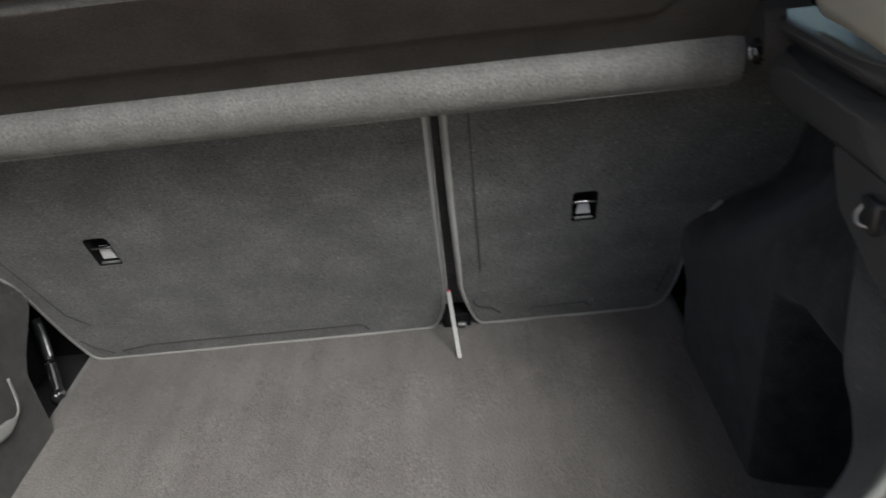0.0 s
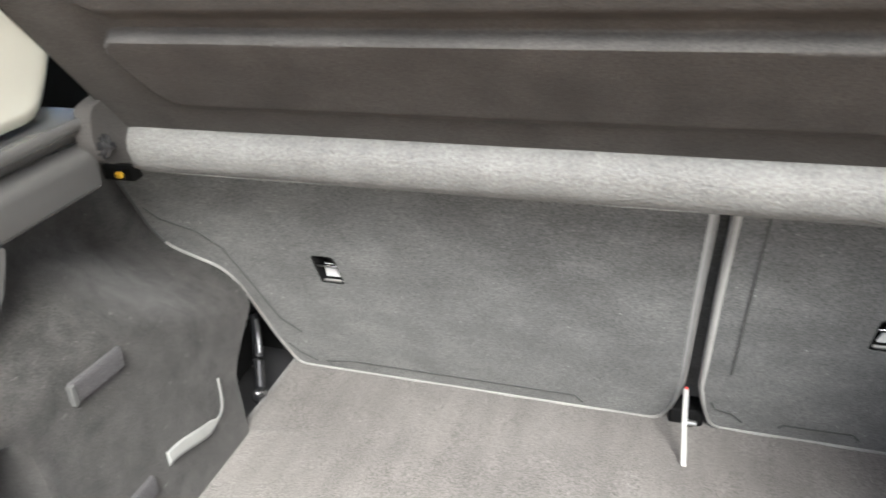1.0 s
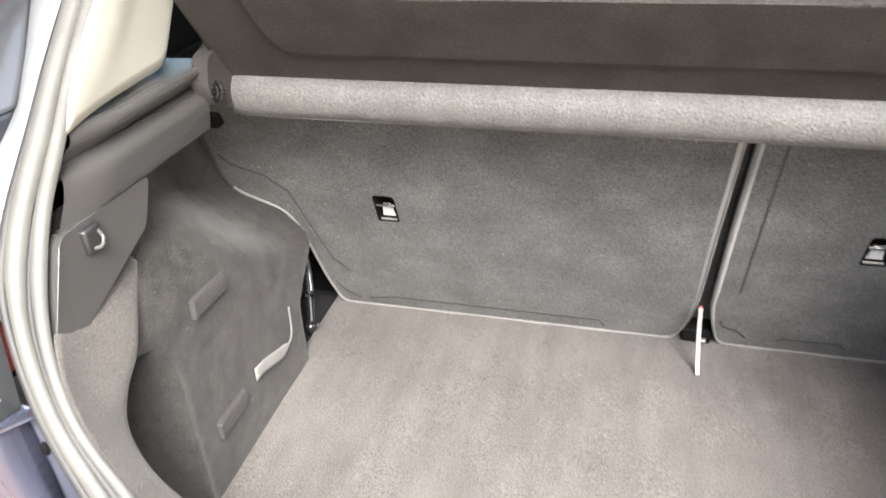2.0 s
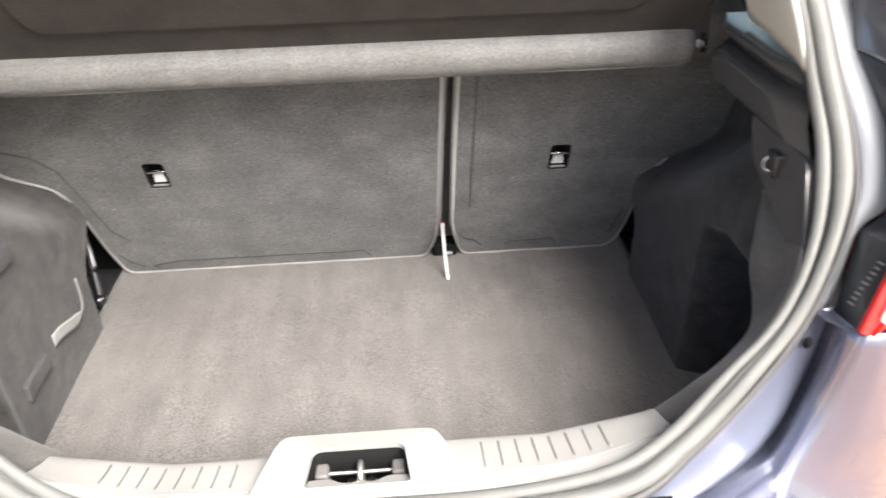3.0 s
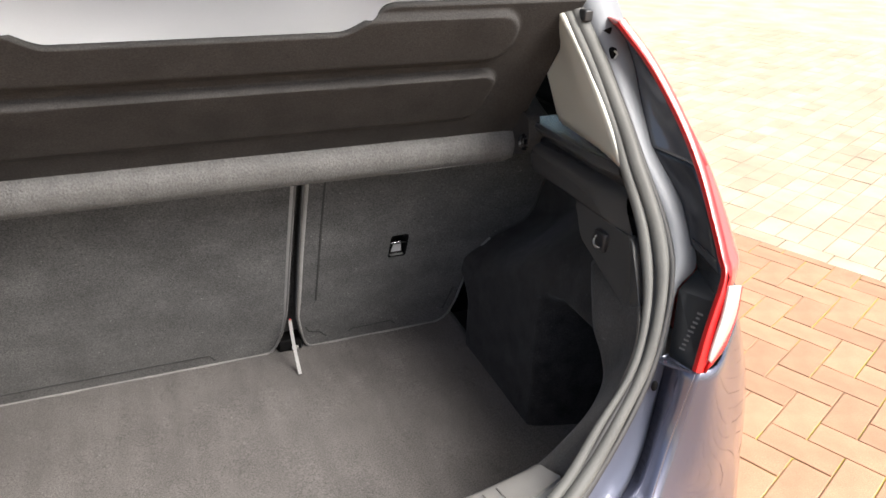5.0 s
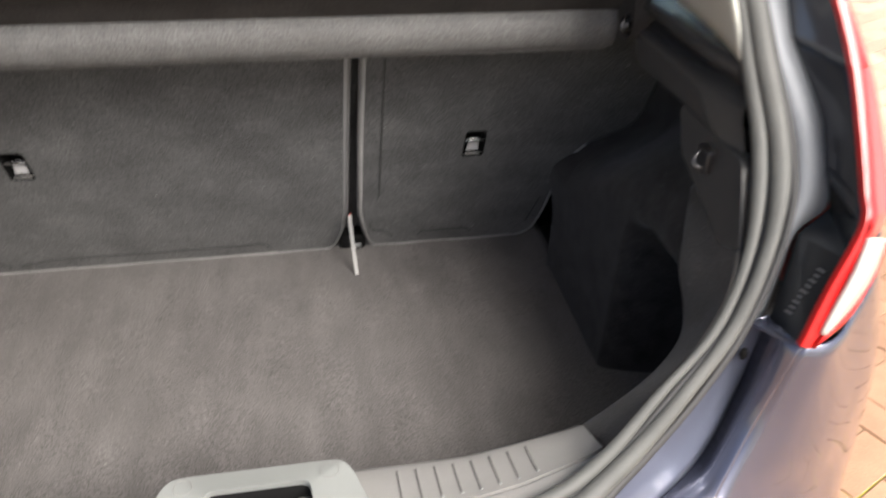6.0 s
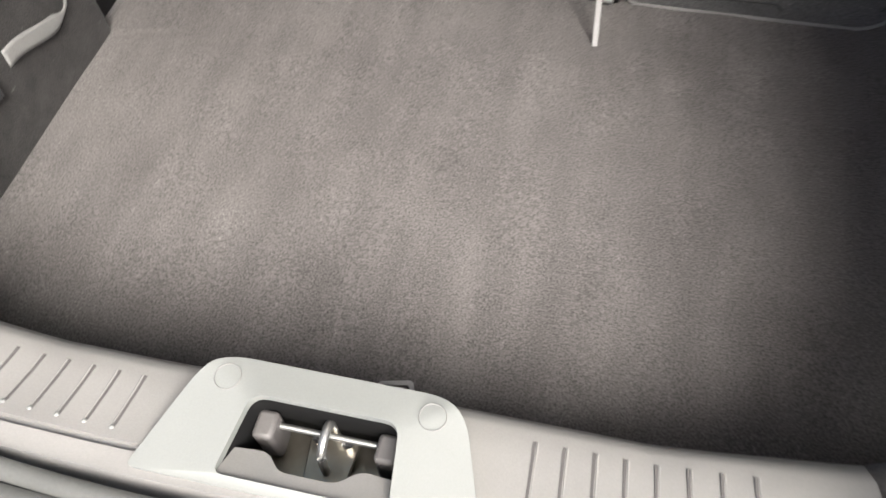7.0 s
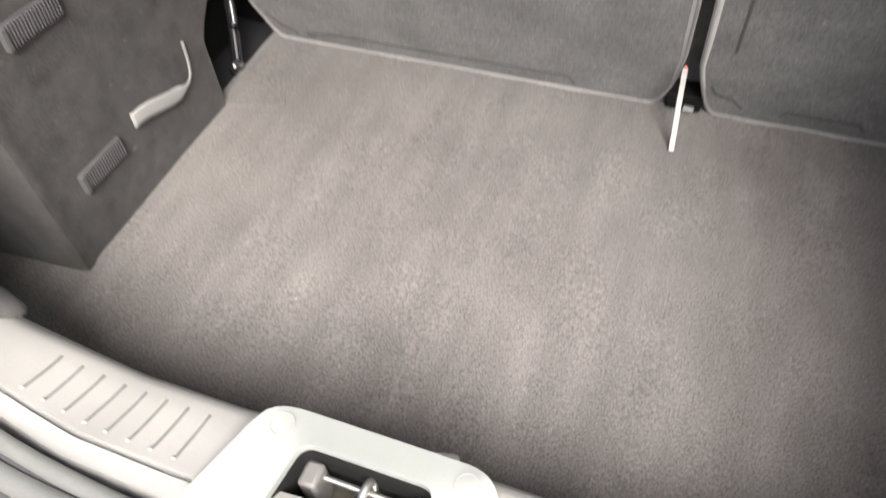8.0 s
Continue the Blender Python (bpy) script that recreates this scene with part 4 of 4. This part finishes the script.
    part("body_side", loft([mirror(c, s) for c in (q0, q1, q2, q3)], 60, 4), M_PAINT, car, "glossy dark blue body side", solid=0.003)
    # pillar skin between the lamp and the side window
    p0 = [(0.60, -0.500, 1.06), (0.570, -0.430, 1.14), (0.535, -0.375, 1.22), (0.505, -0.33, 1.30), (0.48, -0.29, 1.385), (0.42, -0.235, 1.46)]
    p1 = [(0.675, -0.35, 1.06), (0.650, -0.31, 1.14), (0.62, -0.27, 1.22), (0.585, -0.22, 1.30), (0.54, -0.16, 1.385), (0.47, -0.12, 1.47)]
    p2 = [(0.70, -0.16, 1.06), (0.675, -0.14, 1.14), (0.645, -0.11, 1.22), (0.61, -0.07, 1.30), (0.56, -0.02, 1.39), (0.49, 0.0, 1.48)]
    part("rear_pillar", loft([mirror(c, s) for c in (p0, p1, p2)], 20, 4), M_PAINT, car, "dark blue rear pillar", solid=0.003)
    w0 = [(0.706, -0.158, 1.055), (0.745, 0.10, 1.05), (0.77, 0.6, 1.03), (0.775, 1.1, 1.01), (0.77, 1.6, 0.99), (0.74, 2.1, 0.96)]
    w1 = [(0.565, -0.02, 1.385), (0.585, 0.15, 1.40), (0.60, 0.5, 1.415), (0.60, 0.8, 1.415), (0.59, 1.05, 1.40), (0.57, 1.25, 1.36)]
    win = part("side_window", loft([mirror(w0, s), mirror([((a[0] + b[0]) / 2 + 0.02, (a[1] + b[1]) / 2, (a[2] + b[2]) / 2) for a, b in zip(w0, w1)], s), mirror(w1, s)], 20, 3), M_GLASS, car, "tinted side window", solid=0.004)
    win.visible_shadow = False
    part("quarter_panel", box(min(s * 0.640, s * 0.650), max(s * 0.640, s * 0.650), -0.26, 0.12, 0.98, 1.15), M_VOID, car, "black inner quarter panel", bevel=0.004)
    part("waist_line", loft([mirror([(a[0] * 1.0, a[1], a[2] - 0.075) for a in w0], s), mirror(w0, s)], 20), M_PAINT, car, "dark blue waist line", solid=0.003)
    part("roof_rail", loft([mirror(w1, s), mirror([(x - 0.08, y + 0.0, z + 0.075) for x, y, z in w1], s)], 20), M_PAINT, car, "dark blue roof edge", solid=0.003)
    for yy in (0.42, 2.62):
        prof = [(0.18, -0.085), (0.28, -0.09), (0.30, -0.065), (0.30, 0.065), (0.28, 0.09), (0.18, 0.085)]
        rows = [[(s * (0.775 + b), yy + a * math.cos(k * math.pi / 18), GROUND_Z + 0.30 + a * math.sin(k * math.pi / 18)) for a, b in prof] for k in range(37)]
        tyre = part("wheel", sheet(rows, True), M_TYRE, car, "black tyre")
        rows = [[(s * (0.775 + b), yy + a * math.cos(k * math.pi / 18), GROUND_Z + 0.30 + a * math.sin(k * math.pi / 18)) for a, b in ((0.0, 0.03), (0.05, 0.05), (0.12, 0.03), (0.18, 0.07))] for k in range(37)]
        part("rim", sheet(rows), M_STEEL, tyre, "grey wheel rim", solid=0.004)

for s in (-1, 1):
    bmk = bmesh.new()
    bmesh.ops.create_uvsphere(bmk, u_segments=12, v_segments=8, radius=0.006, matrix=Matrix.Translation((0.449 * s, -0.645, 0.892)) @ Matrix.Diagonal((0.7, 0.6, 1.2, 1)))
    part("buffer_plug", bmk, M_VOID, car, "small black rubber plug")
    part("drain_slot", box(min(0.279 * s, 0.301 * s), max(0.279 * s, 0.301 * s), -0.7340, -0.7300, 0.782, 0.7862), M_VOID, car, "narrow dark slot")
for s in (-1, 1):
    clip = part("clip_recess", box(min(0.482 * s, 0.490 * s), max(0.482 * s, 0.490 * s), -0.4255, -0.415, 1.228, 1.243), M_VOID, car, "dark clip recess in the shut face", bevel=0.003)
    slot = plate([(-0.006, 0.0), (0.004, 0.004), (0.006, -0.006)], [], lambda u, v, w: Vector((0.4815 * s + u * s, -0.409 - v * 0.5 - w, 1.262 + v)), 0.003)
    part("trim_slot", slot, M_VOID, car, "small dark slot in the shut face", smooth=False)
    part("clip", tube([(0.484 * s, -0.427, 1.240), (0.488 * s, -0.428, 1.236), (0.484 * s, -0.429, 1.231)], 0.0012, 6), M_STEEL, clip, "small steel clip")
# roof, bonnet, windscreen, headliner, underside
rows = []
for j in range(17):
    y = -0.235 + 1.50 * j / 16
    half = interp(y, (-0.235, 0.0, 0.6, 1.0, 1.265), (0.38, 0.47, 0.525, 0.52, 0.48))
    zc = interp(y, (-0.235, 0.3, 0.8, 1.265), (1.482, 1.535, 1.54, 1.47))
    rows.append([(half * i / 10, y, zc - 0.045 * (i / 10) ** 2) for i in range(-10, 11)])
part("roof", sheet(rows), M_PAINT, car, "dark blue roof", solid=0.004)
rows = [[(x, y + 0.004, z - 0.030) for x, y, z in r] for r in rows]
part("headliner", sheet(rows), M_HEADLINER, car, "pale fabric headliner", solid=0.004)
ws = [[(0.50 * i / 10, 1.25, 1.46 - 0.05 * (i / 10) ** 2) for i in range(-10, 11)], [(0.60 * i / 10, 1.62, 1.24 - 0.04 * (i / 10) ** 2) for i in range(-10, 11)],
      [(0.70 * i / 10, 2.05 - 0.10 * (i / 10) ** 2, 0.90) for i in range(-10, 11)], [(0.72 * i / 10, 2.12 - 0.10 * (i / 10) ** 2, 0.68) for i in range(-10, 11)]]
wsc = part("windscreen", sheet(ws), M_GLASS, car, "tinted windscreen", solid=0.005)
wsc.visible_shadow = False
part("bonnet", sheet([[(w * i / 8, y - 0.06 * (i / 8) ** 2, z - 0.03 * (i / 8) ** 2) for i in range(-8, 9)] for w, y, z in
                      ((0.72, 2.12, 0.70), (0.75, 2.40, 0.72), (0.72, 2.80, 0.72), (0.62, 3.10, 0.70), (0.40, 3.26, 0.68))]), M_PAINT, car, "dark blue bonnet", solid=0.004)
part("floor_pan", box(-0.70, 0.70, -0.60, 3.1, 0.245, 0.275), M_BLACK, car, "black underside")
part("cabin_floor", box(-0.70, 0.70, 0.25, 2.0, 0.33, 0.36), M_TRIM, car, "dark cabin floor")
part("bulkhead", box(-0.70, 0.70, 1.98, 2.02, 0.30, 0.66), M_BLACK, car, "black dashboard bulkhead")
part("boot_tub", box(-0.66, 0.66, -0.60, 0.20, 0.54, 0.575), M_BLACK, car, "black boot tub")


# ---- tail lamps ----
def tail_lamp(s):
    e = thing("tail_lamp", (0.52 * s, -0.62, 0.915), "tall red and clear tail lamp with a black inner housing", "tail lamp", "tail lamps")
    strip = [(0.483, -0.432, 1.277), (0.513, -0.469, 1.229), (0.531, -0.516, 1.173), (0.536, -0.557, 1.126), (0.532, -0.597, 1.082), (0.525, -0.630, 1.049), (0.518, -0.650, 1.028),
             (0.493, -0.667, 0.976), (0.475, -0.680, 0.930)]
    gut = [(0.486, -0.427, 1.277), (0.511, -0.432, 1.230), (0.514, -0.466, 1.167), (0.515, -0.491, 1.133), (0.530, -0.538, 1.085), (0.530, -0.560, 1.061), (0.527, -0.580, 1.037)]
    mid = [((a[0] + b[0]) / 2 + 0.002, (a[1] + b[1]) / 2 + 0.003, (a[2] + b[2]) / 2) for a, b in zip(gut, strip)]
    part("upper_housing", loft([mirror(c[:4], s) for c in (gut, mid, strip)], 24, 4), M_SMOKE, e, "smoked grey upper lens", solid=0.003)
    part("inner_housing", loft([mirror([(x, y + 0.004, z) for x, y, z in c[3:7]], s) for c in (gut, mid, strip)], 24, 4), M_LAMP_DARK, e, "smoked dark inner housing", solid=0.003)
    # folded black bracket over its lower end
    t0, t1, t2, f2, b0, b2 = [Vector((x * s, y, z)) for x, y, z in ((0.501, -0.598, 0.989), (0.536, -0.585, 1.005), (0.517, -0.656, 1.033), (0.507, -0.660, 1.002), (0.478, -0.628, 0.914), (0.475, -0.684, 0.930))]
    bm = bmesh.new()
    v0, v1, v2, w2, x0, x2 = [bm.verts.new(p) for p in (t0, t1, t2, f2, b0, b2)]
    g6, s6 = bm.verts.new((0.524 * s, -0.578, 1.046)), bm.verts.new((0.519 * s, -0.646, 1.040))
    for f in ((v0, v1, w2), (v1, v2, w2), (v0, w2, x2, x0), (v1, g6, s6, v2)):
        bm.faces.new(f if s > 0 else f[::-1])
    brk = part("bracket", bm, M_BRACKET, e, "black lamp bracket with moulded writing", smooth=False, bevel=0.0008)
    across, down = (f2 - t0).normalized(), (b0 - t0).normalized()
    face = across.cross(down).normalized()
    if face.y > 0:
        face = -face
    turned = Matrix((across, face, down)).transposed().to_4x4()
    for k in range(9):
        t = k / 8
        u = 0.66 - 0.26 * t
        c = t0.lerp(f2, u).lerp(b0.lerp(b2, u), 0.22 + 0.56 * t) + face * 0.0024
        wide = (0.0042, 0.0026, 0.0036, 0.0030)[k % 4]
        bmw = box(-wide, wide, -0.0005, 0.0005, -0.0011, 0.0011, m=Matrix.Translation(c) @ turned)
        part("moulded_mark", bmw, M_MARK, brk, "raised grey moulding mark")
    path = along(mirror(strip, s), 8)
    part("red_strip", sweep(path, rounded([(0.004, 0.0055), (-0.004, 0.0055), (-0.004, -0.0055), (0.004, -0.0055)], 0.002, 2), (0, -1, 0.3)), M_RED, e, "glossy red edge strip")
    d = (0.003, 0.006, 0.016, 0.024, 0.029, 0.031, 0.031, 0.024, 0.011)
    o1 = [(x + k, y + 0.014, z) for (x, y, z), k in zip(strip, d)]
    o2 = [(x + 1.7 * k + 0.006, y + 0.060, z) for (x, y, z), k in zip(strip, d)]
    o3 = [(x + 2.2 * k + 0.026, y + 0.140, z) for (x, y, z), k in zip(strip, d)]
    lens = part("lens", loft([mirror(c, s) for c in (strip, o1, o2, o3)], 48, 4), M_LENS, e, "pale red translucent lens", solid=0.003)
    a, b = along(strip[2:4], 8), along(o1[2:4], 8)
    wedge = [p.lerp(q, min(0.6, 0.12 + 0.06 * i)) + Vector((0.001, -0.003, 0.001)) for i, (p, q) in enumerate(zip(a, b))]
    part("reflector", loft([mirror([tuple(p) for p in a], s), mirror([tuple(p) for p in wedge], s)], 12), M_RED, lens, "bright red reflector wedge", solid=0.003)
    k0 = [(0.517, -0.660, 1.024), (0.506, -0.671, 0.998), (0.495, -0.678, 0.972), (0.485, -0.684, 0.946)]
    k1 = [(0.540, -0.654, 1.018), (0.528, -0.667, 0.988), (0.510, -0.677, 0.964), (0.488, -0.685, 0.943)]
    part("clear_lens", loft([mirror(c, s) for c in (k0, k1)], 20), M_LAMP_CLEAR, lens, "pale reversing-light lens", solid=0.004)
    r0 = [(x + 0.003, y + 0.001, z - 0.003) for x, y, z in k1]
    r1 = [(0.548, -0.645, 1.006), (0.538, -0.658, 0.976), (0.516, -0.674, 0.950), (0.481, -0.686, 0.930)]
    part("lower_red_lens", loft([mirror(c, s) for c in (r0, r1)], 20), M_RED, lens, "glossy red lower lens", solid=0.004)
    f0 = [(0.503, -0.669, 0.975), (0.490, -0.677, 0.950), (0.479, -0.682, 0.930)]
    f1 = [(0.522, -0.666, 0.955), (0.506, -0.674, 0.944), (0.486, -0.683, 0.928)]
    part("lens_foot", loft([mirror(c, s) for c in (f0, f1)], 12), M_RED, lens, "glossy red foot of the lens", solid=0.004)
    return e


tail_lamp(-1)
tail_lamp(1)

# ---- open tailgate overhead ----
gate = thing("tailgate", (0, -0.24, 1.49), "open tailgate raised over the boot on its hinges", "tailgate")
gd, gu = Vector((0, -0.80, 0.60)), Vector((0, 0.60, 0.80))


def on_gate(u, v, w):
    return Vector((u, -0.235, 1.51)) + gd * v + gu * w


outline = rounded([(-0.42, 0.0), (0.42, 0.0), (0.56, 0.42), (0.50, 0.92), (-0.50, 0.92), (-0.56, 0.42)], [0.05, 0.05, 0.12, 0.10, 0.10, 0.12], 6)
window = rounded([(-0.37, 0.05), (0.37, 0.05), (0.48, 0.50), (-0.48, 0.50)], 0.05, 5)
part("gate_skin", plate(outline, [window], lambda u, v, w: on_gate(u, v, w + 0.02), 0.012), M_PAINT, gate, "dark blue outer skin")
part("gate_lining", plate(outline, [window], lambda u, v, w: on_gate(u, v, w - 0.02), 0.035), M_TRIM, gate, "dark grey inner lining")
gl = part("rear_glass", plate([(p[0] * 1.02, p[1]) for p in window], [], lambda u, v, w: on_gate(u, v, w + 0.012), 0.004), M_GLASS, gate, "tinted rear window")
gl.visible_shadow = False

# ---- paving: herringbone blocks by the car, a pale border course and pale blocks beyond ----
AX = radians(24.0)
EU, EV = Vector((math.cos(AX), math.sin(AX), 0)), Vector((-math.sin(AX), math.cos(AX), 0))
W, GAP = 0.1, 0.0042
BORDER = 2.44
pave = thing("paving", (1.6, 0.2, GROUND_Z - 0.008), "orange-red herringbone block paving with mossy joints", "paving", kind="structure")


def brick_mesh(lu, lv):
    bm = bmesh.new()
    a, b, e = lu / 2 - GAP / 2, lv / 2 - GAP / 2, 0.0018
    top = [bm.verts.new((x * (a - e), y * (b - e), 0.0)) for x, y in ((-1, -1), (1, -1), (1, 1), (-1, 1))]
    rim = [bm.verts.new((x * a, y * b, -0.0012)) for x, y in ((-1, -1), (1, -1), (1, 1), (-1, 1))]
    bot = [bm.verts.new((x * a, y * b, -0.03)) for x, y in ((-1, -1), (1, -1), (1, 1), (-1, 1))]
    bm.faces.new(top)
    for lo, hi in ((rim, top), (bot, rim)):
        for i in range(4):
            j = (i + 1) % 4
            bm.faces.new((lo[i], lo[j], hi[j], hi[i]))
    me = bpy.data.meshes.new("brick")
    bm.to_mesh(me)
    bm.free()
    return me


BRICK = brick_mesh(2 * W, W)
BRICK.materials.append(M_BRICK)
rng = random.Random(4)
laid, far_laid, cutting = [], [], {}
for i in range(-90, 90):
    for j in range(-45, 45):
        # unit of two blocks, repeated along (1, -1) and (2, 2) steps
        cu, cv = 1.197 + (i + 2 * j) * W, -0.536 - (i - 2 * j) * W
        for du, dv, turn in ((W, -0.5 * W, 0), (0.5 * W, -2.0 * W, 90)):
            u, v = cu + du, cv + dv
            if not (-3.2 < u and -3.4 < v < 3.6):
                continue
            half = W if turn == 0 else 0.5 * W
            if u + half > BORDER - 0.004:
                if u - half < BORDER - 0.015:
                    # blocks cut to meet the border course
                    cutting.setdefault((round(BORDER - u + half, 3), turn), []).append((EU * ((BORDER + u - half) / 2) + EV * v, 24.0))
                continue
            p = EU * u + EV * v
            (laid if (0.78 < p.x < 3.2 and -1.25 < p.y < 1.25) else far_laid).append((p, 24.0 + turn))
laid.sort(key=lambda q: (q[0] - Vector((1.5, 0.0, 0))).length)
far_laid += laid[300:]
for p, turn in laid[:300]:
    ob = new("brick", BRICK)
    ob.parent = pave
    ob.matrix_parent_inverse = Matrix.Translation(-pave.location)
    ob.matrix_basis = pose(p.x, p.y, GROUND_Z + rng.uniform(-0.0012, 0.0012), rng.uniform(-0.5, 0.5), rng.uniform(-0.5, 0.5), turn + rng.uniform(-0.4, 0.4))


def joined(name, places, mat, label, lu, lv):
    verts, faces = [], []
    src = brick_mesh(lu, lv)
    base = [v.co.copy() for v in src.vertices]
    polys = [tuple(p.vertices) for p in src.polygons]
    for p, turn in places:
        m = pose(p.x, p.y, GROUND_Z + rng.uniform(-0.0012, 0.0012), rng.uniform(-0.5, 0.5), rng.uniform(-0.5, 0.5), turn)
        k = len(verts)
        verts += [m @ c for c in base]
        faces += [tuple(k + i for i in f) for f in polys]
    me = bpy.data.meshes.new(name)
    me.from_pydata(verts, [], faces)
    me.materials.append(mat)
    ob = new(name, me)
    ob.parent = pave
    ob.matrix_parent_inverse = Matrix.Translation(-pave.location)
    return tagged(ob, label, kind="stuff")


bm = bmesh.new()
bm.faces.new([bm.verts.new(EU * u + EV * v + Vector((0, 0, GROUND_Z - 0.0042))) for u, v in ((-3.2, -3.4), (BORDER + 0.005, -3.4), (BORDER + 0.005, 3.6), (-3.2, 3.6))])
part("joint_sand", bm, M_JOINT, pave, "yellow moss and sand in the joints", smooth=False)
for (length, turn), places in cutting.items():
    joined("cut_brick_row", places, M_BRICK_JOINED, "blocks cut along the border", length, W if turn == 0 else 2 * W)
joined("brick_field", far_laid, M_BRICK_JOINED, "herringbone block field", 2 * W, W)
course = [(EU * (BORDER + 0.05) + EV * (-3.3 + 0.2 * k), 114.0) for k in range(35)]
joined("border_course", course, M_PALE_BRICK, "pale border course of blocks", 2 * W, W)
beyond = []
for a in range(0, 26):
    for b in range(-10, 40):
        beyond.append((EU * (BORDER + 0.20 + 0.2 * a) + EV * (-1.4 + 0.1 * b + 0.0), 24.0))
joined("pale_block_field", [(p, t) for p, t in beyond], M_PALE_BRICK, "pale block field beyond the border", 2 * W, W)
